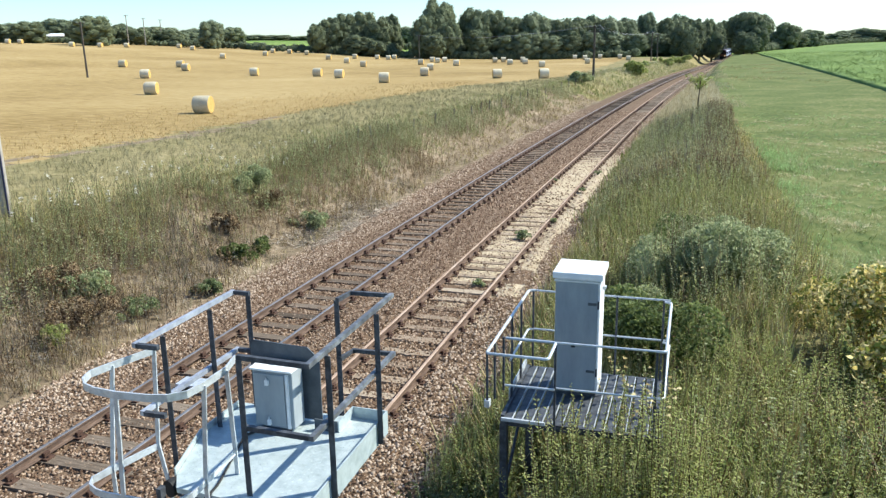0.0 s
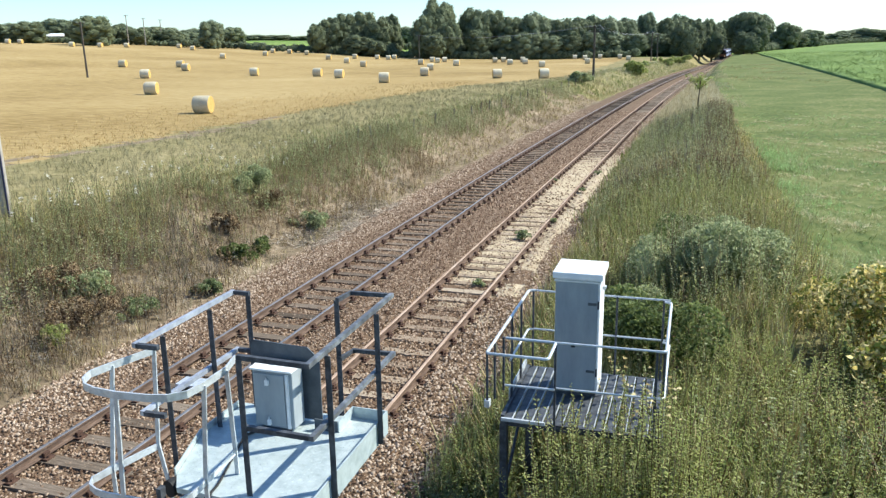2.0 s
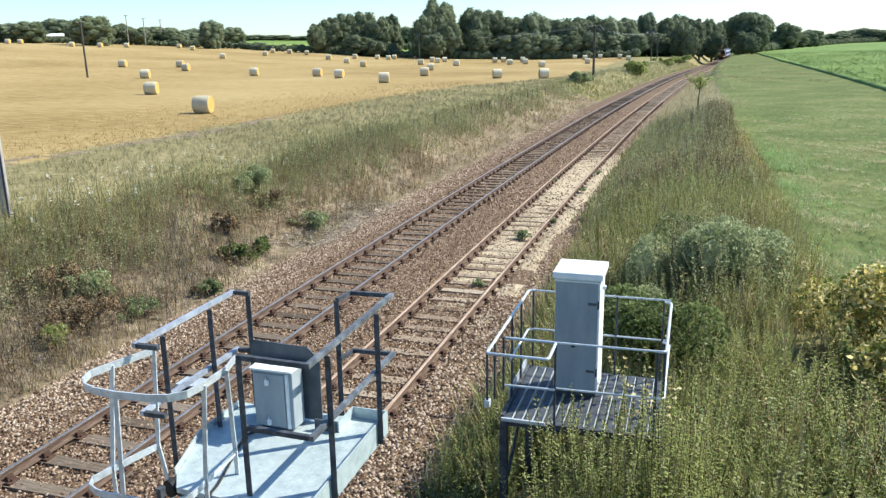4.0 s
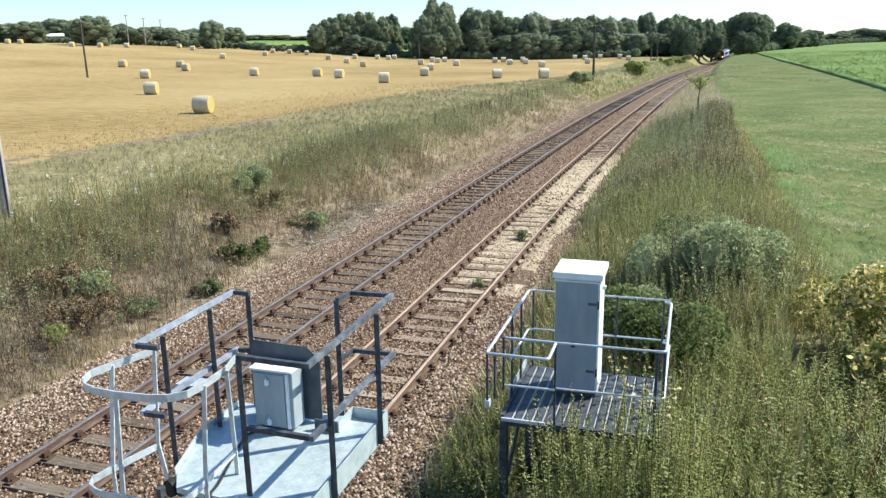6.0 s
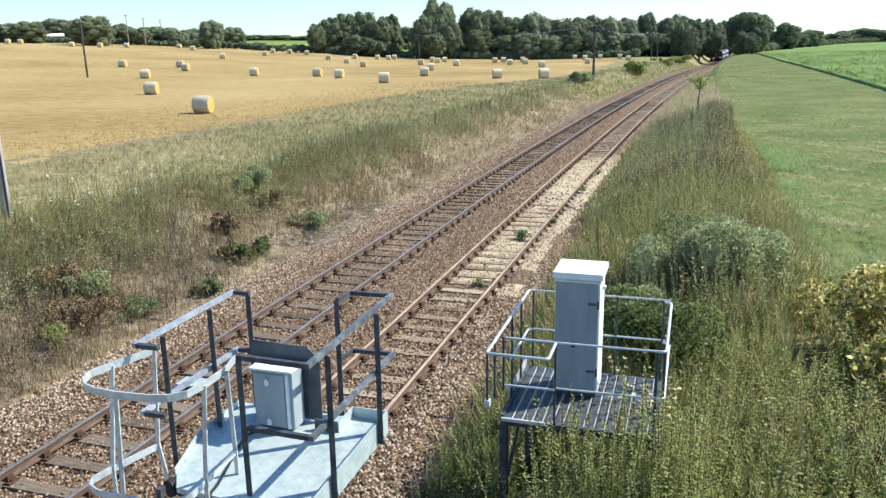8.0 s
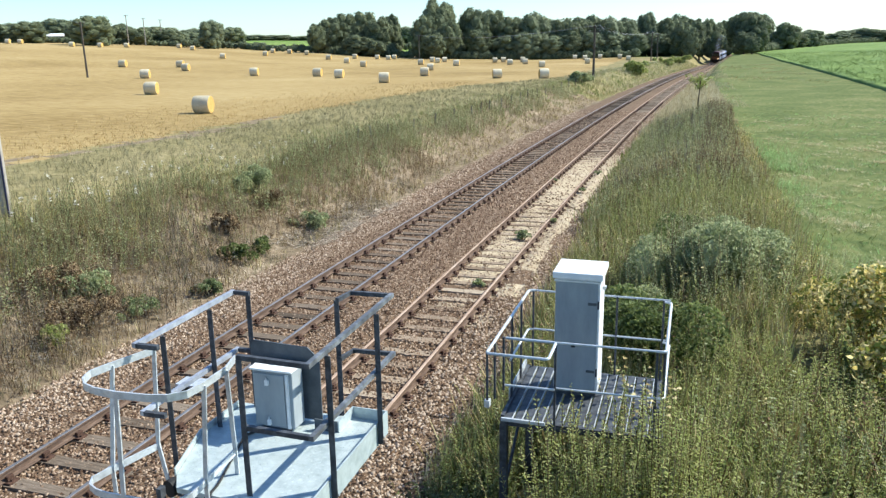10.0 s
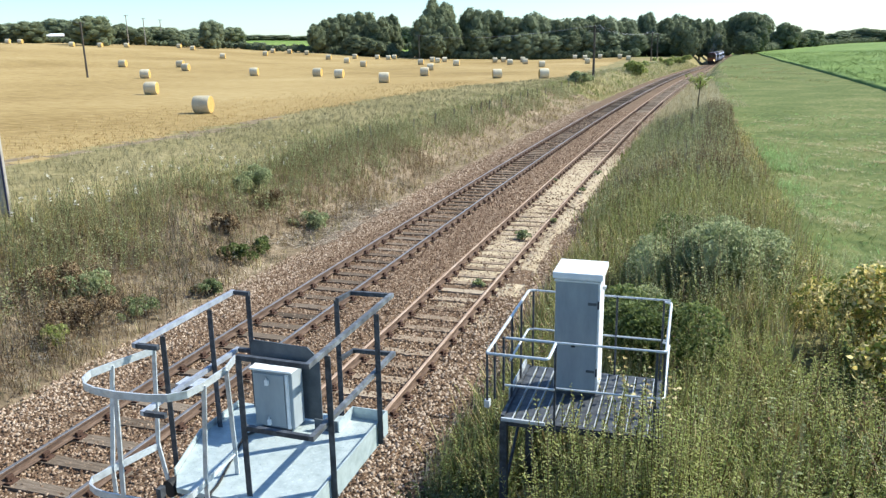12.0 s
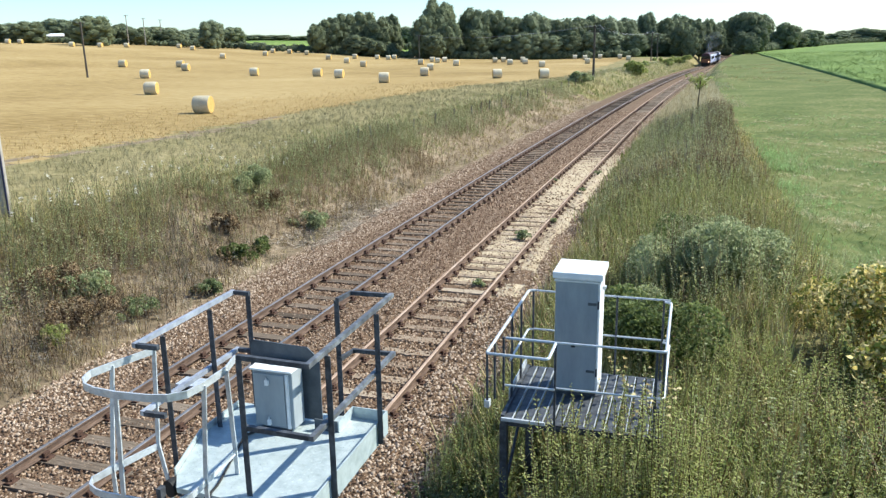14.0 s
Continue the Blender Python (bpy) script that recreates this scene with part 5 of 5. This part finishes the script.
    scatter("broad_leaved_weeds", mid, p, size(rng, len(p), 0.5, 0.95), [M_WEED, M_BROWN, M_CLOVER], rng, 0.2, "fresh broad-leaved weeds at the meadow's edge", "weeds")
    # fading patches in the strip: grey thistles, red docks, pale grass
    p = places(rng, 1500, 5.8, 10.2, 31, 64, keep=patchy(rng, 2.6, 31, 0.05))
    scatter("grey_thistles", dry, p, size(rng, len(p), 0.7, 1.25), [M_GREYSTALK, M_GREYSTALK, M_GREYSTALK], rng, 0.12, "grey seeding thistle stalks in the lineside strip", "weeds")
    p = places(rng, 1300, 9.2, 10.9, 27, 66, keep=patchy(rng, 2.0, 32, -0.1))
    p = p[p[:, 0] < strip_edge(p[:, 1]) - 0.1]
    scatter("red_docks", dry, p, size(rng, len(p), 0.7, 1.2), [M_REDSTALK, M_REDSTALK, M_REDSTALK], rng, 0.12, "red-brown seeding docks near the meadow", "weeds")
    p = strip(places(rng, 1300, 6.2, 11.5, 9, 34, keep=patchy(rng, 1.7, 33, 0.1)))
    scatter("brown_seed_stalks", dry, p, size(rng, len(p), 0.8, 1.35), [M_REDSTALK, M_BROWN, M_HAY], rng, 0.14, "brown seed stalks between the green weeds", "weeds")
    p = places(rng, 4200, 5.4, 10.4, 60, 125, near=1.2, keep=lambda x, y: x < strip_edge(y) - 0.2)
    scatter("pale_tall_grass", thick, p, size(rng, len(p), 0.8, 1.5), [M_PALEHAY], rng, 0.15, "tall bleached grass along the line", "grass")
    y = rng.normal(35.5, 4.2, 1300)
    x = 12.05 + np.abs(rng.normal(0.1, 0.75, 1300))
    p = np.stack([x, y, ground_z(x, y)], -1)[wobble(x, y, 1.9, 34) > -0.35]
    scatter("clover_patch", small, p, size(rng, len(p), 0.16, 0.34), [M_CLOVER, M_CLOVER, M_CLOVER], rng, 0.3, "fresh pale green clover patch at the meadow's edge", "clover")
    y = rng.uniform(13, 46, 800)
    x = np.minimum(strip_edge(y), 12.0) - np.abs(rng.normal(0.1, 0.35, 800))
    p = np.stack([x, y, ground_z(x, y)], -1)[wobble(x, y, 2.5, 21) > -0.2]
    scatter("fading_weeds", tall, p, size(rng, len(p), 0.55, 1.0), [M_YELLOW, M_BROWN, M_HAY], rng, 0.2, "fading yellow weeds at the edge of the mown meadow", "weeds")
    y = 15 + 25 * rng.random(3600)
    x = np.minimum(strip_edge(y), 12.0) + 0.3 + np.abs(rng.normal(0.6, 1.3, 3600))
    p = np.stack([x, y, ground_z(x, y)], -1)[wobble(x, y, 1.4, 22) + rng.normal(0, 0.2, 3600) > 0.0]
    scatter("meadow_clover", small, p, size(rng, len(p), 0.12, 0.24), [M_WEEDGREY, M_WEEDGREY, M_WEEDGREY], rng, 0.3, "fresh green low clover along the meadow's edge", "clover")

    # bank beyond the main line
    p = places(rng, 5200, -7.6, -3.1, 6, 75, keep=patchy(rng, 2.2, 9, -0.1), near=1.25)
    scatter("dry_stalks", dry, p, size(rng, len(p), 0.25, 0.8), [M_BROWN, M_BROWN, M_HAY], rng, 0.18, "dead brown stalks on the dry bank", "weeds")
    p = places(rng, 6500, -8.5, -2.8, 6, 110, keep=patchy(rng, 1.6, 10, -0.2), near=1.2)
    scatter("bank_grass", tuft, p, size(rng, len(p), 0.35, 0.9), [M_HAY], rng, 0.25, "dry straw-coloured grass tufts on the bank", "grass")
    p = places(rng, 6500, -8.5, -4.4, 6, 110, keep=patchy(rng, 1.9, 14, 0.0), near=1.2)
    scatter("bank_green_grass", tuft, p, size(rng, len(p), 0.35, 0.9), [M_GREENGRASS], rng, 0.25, "dull green grass tufts on the bank", "grass")
    p = places(rng, 4000, -7.5, -2.9, 6, 110, near=1.2, keep=patchy(rng, 1.3, 25, -0.1))
    scatter("withered_grass", tuft, p, size(rng, len(p), 0.3, 0.8), [M_BROWN], rng, 0.3, "withered brown grass on the bank", "grass")
    p = places(rng, 5200, -8.3, -5.0, 8, 90, keep=patchy(rng, 2.2, 11, -0.15), near=1.3)
    scatter("bank_weeds", mid, p, size(rng, len(p), 0.35, 0.8) * (1 + 0.35 * (p[:, 0] - line_x(p[:, 1]) > -6.8)), [M_WEEDGREY, M_BROWN, M_FLOWER], rng, 0.15, "green weeds along the top of the bank", "weeds")
    p = places(rng, 1300, -7.9, -5.3, 8, 52, keep=patchy(rng, 3.0, 12, -0.1))
    scatter("bank_nettles", tall, p, size(rng, len(p), 0.45, 0.95), [M_WEEDGREY, M_BROWN, M_FLOWER], rng, 0.14, "dark green nettles at the fence", "weeds")
    p = places(rng, 2300, -7.6, -3.4, 7, 40, keep=patchy(rng, 1.5, 15, -0.15))
    scatter("dead_weeds", mid, p, size(rng, len(p), 0.35, 0.85), [M_BROWN, M_BROWN, M_HAY], rng, 0.18, "dead brown leafy weeds on the bank", "weeds")
    p = places(rng, 1300, -9.0, -5.4, 7, 26, keep=patchy(rng, 2.0, 16, -0.3))
    scatter("bank_mugwort", slender, p, size(rng, len(p), 0.5, 1.0), [M_YELLOW, M_BROWN, M_HAY], rng, 0.14, "upright green and fading weeds on the bank", "weeds")
    p = places(rng, 1100, -9.0, -5.8, 14, 44, keep=patchy(rng, 2.4, 51, -0.25), near=1.2)
    scatter("bank_willowherb", grey, p, size(rng, len(p), 0.55, 1.1), [M_BANKGREEN, M_BROWN, M_HAY], rng, 0.13, "tall blue-green herbs crowding the top of the bank", "weeds")
    p = places(rng, 700, -7.6, -4.6, 24, 62, keep=patchy(rng, 2.0, 52, -0.2))
    scatter("bank_herbs", mid, p, size(rng, len(p), 0.45, 0.9), [M_BANKGREEN, M_BROWN, M_HAY], rng, 0.15, "green herbs along the brow of the bank", "weeds")
    p = places(rng, 3600, -6.6, -2.9, 9, 42, keep=patchy(rng, 1.1, 55, 0.0), near=1.2)
    scatter("matted_grass", tuft, p, size(rng, len(p), 0.25, 0.6), [M_MARGIN], rng, 0.5, "matted faded grass on the dry bank", "grass")
    p = places(rng, 2200, -6.2, -3.0, 9, 36, keep=patchy(rng, 0.8, 56, 0.1), near=1.2)
    scatter("matted_dead_grass", tuft, p, size(rng, len(p), 0.25, 0.6), [M_GREYSTALK], rng, 0.5, "matted grey dead grass on the dry bank", "grass")
    p = places(rng, 750, -5.4, -2.9, 10.5, 18.5)
    scatter("grey_seed_stalks", dry, p, size(rng, len(p), 0.4, 0.8), [M_GREYSTALK, M_BROWN, M_BROWN], rng, 0.2, "grey seeding stalks at the bank's foot", "weeds")
    p = places(rng, 1500, -6.8, -3.4, 9.5, 21, keep=patchy(rng, 1.2, 53, -0.1))
    scatter("grey_dead_stalks", dry, p, size(rng, len(p), 0.35, 0.75), [M_GREYSTALK, M_GREYSTALK, M_BROWN], rng, 0.2, "grey dead stalks on the lower bank", "weeds")
    p = places(rng, 900, -6.8, -3.6, 8, 22, keep=patchy(rng, 1.0, 54, 0.1))
    scatter("low_bank_weeds", mid, p, size(rng, len(p), 0.2, 0.45), [M_BANKGREEN, M_BROWN, M_HAY], rng, 0.2, "low dull green weeds on the dry soil", "weeds")
    p = places(rng, 60, -8.8, -6.2, 14, 32)
    scatter("umbels", [stalk(rng, 1.0, 6, 0.12, heads=14) for _ in range(4)], p, size(rng, len(p), 0.8, 1.15), [M_WEED, M_BROWN, M_FLOWER], rng, 0.15, "white flower heads above the grass", "flowers")
    p = places(rng, 17000, -19.5, -7.5, 10, 130, keep=lambda x, y: x > field_edge(y) + 1.3 * (y < 50), near=1.3)
    scatter("margin_grass", tuft, p, size(rng, len(p), 0.3, 0.75), [M_MARGIN], rng, 0.25, "pale dry grass on the field margin", "grass")
    p = places(rng, 2600, -12.0, -7.3, 10, 110, near=1.3, keep=patchy(rng, 3.0, 24, 0.1))
    scatter("margin_green_grass", tuft, p, size(rng, len(p), 0.4, 0.8), [M_GREENGRASS], rng, 0.25, "green grass in the field margin", "grass")
    p = places(rng, 16000, -34, -17, 18, 100, from_line=False, keep=lambda x, y: (x < field_edge(y) + 0.5) & (x > field_edge(y) - 15 * rng.random(len(x)) ** 2), near=1.3)
    scatter("stubble_straw", straw, p, size(rng, len(p), 0.7, 1.3), [M_CUTSTRAW], rng, 0.2, "cut golden straw stubble", "stubble")

    sticks = []
    for _ in range(6):
        v, q, mm = blades(rng, 3, 0.8, 0.05, 0.013, 0.9)
        v = v[:, [2, 0, 1]] * np.array([1, 1, 0.35])
        v[:, 2] += 0.05
        sticks.append((v, q, mm))
    p = places(rng, 800, -4.0, -2.5, 22.5, 30)
    scatter("dead_twigs", sticks, p, size(rng, len(p), 0.4, 1.0), [M_TWIG], rng, 0.1, "bleached dead twigs lying at the foot of the bank", "twigs")
    p = places(rng, 160, -6.5, -3.5, 8, 22)
    scatter("dead_branches", sticks, p, size(rng, len(p), 0.4, 1.1), [M_TWIG], rng, 0.2, "bleached dead stems lying on the bank", "twigs")

    # meadow and crop
    p = places(rng, 1500, 9.5, 13.2, 64, 150, from_line=False, near=1.2, keep=lambda x, y: (x > line_x(y) + 4.5) & (wobble(x, y, 3.0, 41) > -0.1))
    scatter("straw_patches", thick, p, size(rng, len(p), 0.25, 0.6), [M_PALEHAY], rng, 0.3, "bleached grass where the strip runs out", "grass")
    p = places(rng, 2600, 12.5, 24, 95, 175, from_line=False, keep=lambda x, y: (x > line_x(y) + 6) & (wobble(x, y, 5.0, 42) + rng.normal(0, 0.15, len(x)) > 0.15))
    scatter("bleached_patches", low, p, size(rng, len(p), 1.0, 2.2), [M_HAY], rng, 0.8, "bleached dry patches in the mown meadow", "grass")
    p = places(rng, 22000, 11.2, 30, 6, 75, from_line=False, near=1.4, keep=lambda x, y: (rng.random(len(x)) > (y - 6) / 69) & (wobble(x, y, 1.1, 18) + rng.normal(0, 0.3, len(x)) > -0.1))
    scatter("meadow_grass", low, p, size(rng, len(p), 0.5, 1.3), [M_GREENGRASS], rng, 0.9, "short mown green grass", "grass")
    p = places(rng, 5200, 12.2, 27, 12, 62, from_line=False, near=1.3, keep=lambda x, y: wobble(x, y, 0.8, 43) + rng.normal(0, 0.2, len(x)) > 0.15)
    scatter("meadow_clumps", thick, p, size(rng, len(p), 0.18, 0.42), [M_CLOVER], rng, 0.5, "fresh clumps of regrown grass in the mown meadow", "grass")
    lying = []
    for _ in range(6):
        v, q, mm = blades(rng, 6, 0.42, 0.14, 0.013, 1.3)
        lying.append((v * np.array([1, 1, 0.28]) + np.array([0, 0, 0.02]), q, mm))
    p = places(rng, 22000, 12.4, 26, 13, 60, from_line=False, keep=lambda x, y: wobble(x, y, 0.55, 44) + 0.6 * wobble(x, y, 2.7, 45) + rng.normal(0, 0.25, len(x)) > 0.62, near=1.2)
    scatter("cut_hay", lying, p, size(rng, len(p), 0.4, 0.9), [M_PALEHAY], rng, 0.1, "pale cut grass lying in thin broken rows", "hay")
    p = places(rng, 9000, 27.2, 75, 70, 260, from_line=False, near=1.3)
    scatter("crop_leaves", [stalk(rng, 0.62, 6, 0.34, 0.01, low=0.5) for _ in range(4)], p, size(rng, len(p), 0.7, 1.2), [M_CROP, M_CROP, M_CROP], rng, 0.2, "leafy bright green field crop", "crop")


weeds()

# ---- diesel train ----
M_TBODY = mat("pale_train_paint", [(0.40, 0.44, 0.62), (0.50, 0.55, 0.74), (0.57, 0.62, 0.78)], 3, 5, 0.4, big=0.3, big_scale=0.8)
M_TDARK = mat("navy_train_paint", [(0.012, 0.013, 0.030), (0.022, 0.024, 0.05), (0.035, 0.037, 0.07)], 3, 5, 0.45)
M_TRED = mat("warning_panel_paint", [(0.16, 0.05, 0.025), (0.24, 0.085, 0.035), (0.30, 0.12, 0.05)], 4, 5, 0.5, big=0.3, big_scale=2.0)
M_TMAROON = mat("maroon_train_paint", [(0.033, 0.0108, 0.0108), (0.06, 0.0192, 0.018), (0.09, 0.033, 0.0288)], 3, 5, 0.45, big=0.3, big_scale=0.8)
M_TROOF = mat("sooty_roof", [(0.05, 0.05, 0.055), (0.09, 0.09, 0.10), (0.14, 0.14, 0.155)], 4, 6, 0.7)
M_TGLASS = mat("dark_glass", [(0.01, 0.012, 0.015), (0.02, 0.022, 0.026)], 4, 3, 0.08, spec=0.6)
M_TGEAR = mat("underframe", [(0.02, 0.017, 0.015), (0.045, 0.038, 0.032), (0.07, 0.06, 0.05)], 8, 6, 0.85)
M_LAMP = glow("headlamp_glow", (1.0, 0.70, 0.36), 6.0)
CAR = 20.0


def body_profile(w=1.36):
    return [(-w, 1.05), (-w - 0.02, 1.9), (-w + 0.03, 2.9), (-w + 0.16, 3.35), (-w + 0.45, 3.66), (-0.5, 3.80), (0.5, 3.80), (w - 0.45, 3.66), (w - 0.16, 3.35), (w - 0.03, 2.9), (w + 0.02, 1.9), (w, 1.05)]


def rail_car(front):
    """One car, its front towards -y, standing on z = 0."""
    t = thing("train_car", Matrix(), "leading diesel train car with maroon cab and red-brown front panel" if front else "trailing diesel train car with pale sides and dark doors", "train", "cars of the train")
    prof = body_profile()
    bm = bmesh.new()
    ys = [-CAR / 2 + (0.35 if front else 0.05), CAR / 2 - 0.05]
    a = [bm.verts.new((x, ys[0], z)) for x, z in prof]
    b = [bm.verts.new((x, ys[1], z)) for x, z in prof]
    n = len(prof)
    for i in range(n):
        f = bm.faces.new((a[i], a[(i + 1) % n], b[(i + 1) % n], b[i]))
        f.material_index = 1 if i in (3, 4, 5, 6, 7) else 0
    bm.faces.new(b)
    bm.faces.new(a[::-1])
    bmesh.ops.recalc_face_normals(bm, faces=bm.faces)
    part("body", bm, [M_TBODY, M_TMAROON if front else M_TROOF], t, "lavender body side under a maroon roof" if front else "pale lavender body side under a sooty roof")
    for s in (-1, 1):
        for y in (-6.4, 2.6):
            d = part("door", box((s * 1.375 - 0.02, y, 1.12), (s * 1.375 + 0.02, y + 1.5, 3.05), 0.01), M_TDARK, t, "navy sliding door")
            part("door_window", box((s * 1.40 - 0.005, y + 0.2, 2.0), (s * 1.40 + 0.005, y + 1.3, 2.85)), M_TGLASS, d)
        for y in (-4.4, -2.1, 0.2, 4.6, 6.9):
            part("window", box((s * 1.365 - 0.02, y, 1.95), (s * 1.365 + 0.02, y + 1.8, 2.75), 0.01), M_TGLASS, t, "dark passenger window")
        part("skirt", box((s * 1.22 - 0.03, -4.6, 0.55), (s * 1.22 + 0.03, 4.6, 1.05)), M_TGEAR, t)
    part("underframe", box((-1.2, -9.2, 0.85), (1.2, 9.2, 1.05)), M_TGEAR, t)
    part("engine_box", box((-1.05, -3.4, 0.30), (1.05, 3.4, 0.85), 0.05), M_TGEAR, t)
    if front:
        bm = bmesh.new()
        y0, y1 = -CAR / 2, -CAR / 2 + 0.36
        pr = [(x * 0.97, z) for x, z in prof]
        ff = [bm.verts.new((x * 0.96, y0 + 0.16 * max(0, z - 1.9) / 1.9, z - (0.06 if z > 3 else 0))) for x, z in pr]
        bb = [bm.verts.new((x, y1, z)) for x, z in prof]
        for i in range(n):
            bm.faces.new((ff[i], ff[(i + 1) % n], bb[(i + 1) % n], bb[i]))
        bm.faces.new(ff[::-1])
        bmesh.ops.recalc_face_normals(bm, faces=bm.faces)
        part("cab_front", bm, M_TMAROON, t, "maroon cab front")
        part("warning_panel", box((-1.15, y0 - 0.03, 1.15), (1.15, y0 + 0.02, 2.12), 0.02), M_TRED, t, "red-brown front panel")
        for x0, x1 in ((-1.15, -0.42), (-0.33, 0.33), (0.42, 1.15)):
            part("windscreen", box((x0, y0 - 0.005, 2.25), (x1, y0 + 0.06, 3.0), 0.02), M_TGLASS, t, "dark cab windscreen")
        part("headlight", tube([(0.82, y0 - 0.05, 1.35), (0.82, y0 + 0.02, 1.35)], 0.12, 14), M_LAMP, t, "lit warm headlight")
        part("headlight", tube([(-0.82, y0 - 0.05, 1.35), (-0.82, y0 + 0.02, 1.35)], 0.10, 14), M_TGLASS, t, "unlit headlight")
        part("buffer_beam", box((-1.2, y0 - 0.06, 0.75), (1.2, y0 + 0.2, 1.12), 0.03), M_TGEAR, t)
        for x in (-0.87, 0.87):
            part("buffer", tube([(x, y0 - 0.45, 1.0), (x, y0, 1.0)], 0.16, 12), M_TGEAR, t)
        part("snow_plough", box((-1.1, y0 + 0.1, 0.22), (1.1, y0 + 0.3, 0.7), 0.03), M_TGEAR, t)
    for y in (-7.1, 7.1):
        bg = part("bogie", box((-1.1, y - 1.6, 0.40), (1.1, y + 1.6, 0.78), 0.05), M_TGEAR, t)
        for dy in (-1.1, 1.1):
            for s in (-1, 1):
                part("wheel", tube([(s * 0.68, y + dy, 0.43), (s * 0.80, y + dy, 0.43)], 0.42, 18), M_TGEAR, bg, "steel wheel")
    return t


M_SMOKE = bpy.data.materials.new("diesel_smoke")
M_SMOKE.use_nodes = True
sn, sl = M_SMOKE.node_tree.nodes, M_SMOKE.node_tree.links
s_tc, s_nz, s_rp = sn.new("ShaderNodeTexCoord"), sn.new("ShaderNodeTexNoise"), sn.new("ShaderNodeMapRange")
s_nz.inputs["Scale"].default_value, s_nz.inputs["Detail"].default_value = 0.9, 5.0
sl.new(s_tc.outputs["Object"], s_nz.inputs["Vector"])
s_rp.inputs["From Min"].default_value, s_rp.inputs["From Max"].default_value = 0.3, 0.75
s_rp.inputs["To Min"].default_value, s_rp.inputs["To Max"].default_value = 0.0, 0.038
sl.new(s_nz.outputs[0], s_rp.inputs["Value"])
s_tr, s_df, s_mx = sn.new("ShaderNodeBsdfTransparent"), sn.new("ShaderNodeBsdfTranslucent"), sn.new("ShaderNodeMixShader")
s_df.inputs[0].default_value = (0.66, 0.73, 0.90, 1)
sl.new(s_rp.outputs[0], s_mx.inputs[0])
sl.new(s_tr.outputs[0], s_mx.inputs[1])
sl.new(s_df.outputs[0], s_mx.inputs[2])
sl.new(s_mx.outputs[0], sn["Material Output"].inputs[0])


def smoke_puff(seed, r):
    rnd = random.Random(seed)
    bm = bmesh.new()
    for _ in range(3):
        q = Matrix.Translation((rnd.uniform(-0.7, 0.7) * r, rnd.uniform(-0.5, 0.5) * r, rnd.uniform(-0.7, 0.7) * r))
        bmesh.ops.create_icosphere(bm, subdivisions=2, radius=r * rnd.uniform(0.35, 0.55), matrix=q)
    for v in bm.verts:
        v.co += Vector((rnd.uniform(-1, 1), rnd.uniform(-1, 1), rnd.uniform(-1, 1))) * 0.10 * r
    ob = part("exhaust_smoke", bm, M_SMOKE, None, "", True)
    return tagged(ob, "thin blue-grey diesel exhaust haze over the train", "smoke", "exhaust puffs")


CARS = [rail_car(True), rail_car(False), rail_car(False)]
PUFFS = [smoke_puff(60 + i, 1.3 + 0.35 * i) for i in range(4)]


def front_y(t):
    """Distance of the train's nose along the line: it pulls away slowly and gathers speed."""
    return 362.0 - 0.572 * t * t


def motions():
    times = [0.5 * i for i in range(29)]
    for i, car in enumerate(CARS):
        rows = []
        for t in times:
            y = front_y(t) + CAR / 2 + i * (CAR + 0.4)
            p, a = rail_point(y, 0.0)
            rows.append((t, Matrix.Translation(p) @ pose(0, 0, 0, 0, 0, math.degrees(a))))
        walk(car, rows)
    for i, puff in enumerate(PUFFS):
        rows = []
        for t in times:
            y = front_y(t) + 6.0 + i * 4.6
            p, a = rail_point(y, 0.0)
            lift = 4.6 + 1.0 * i + 0.25 * math.sin(1.3 * t + i)
            rows.append((t, Matrix.Translation(p + Vector((0.12 * i + 0.2 * math.sin(0.9 * t + 2 * i), 0, lift))) @ pose(0, 0, 0, 0, 0, 6 * t + 40 * i)))
        walk(puff, rows)


motions()
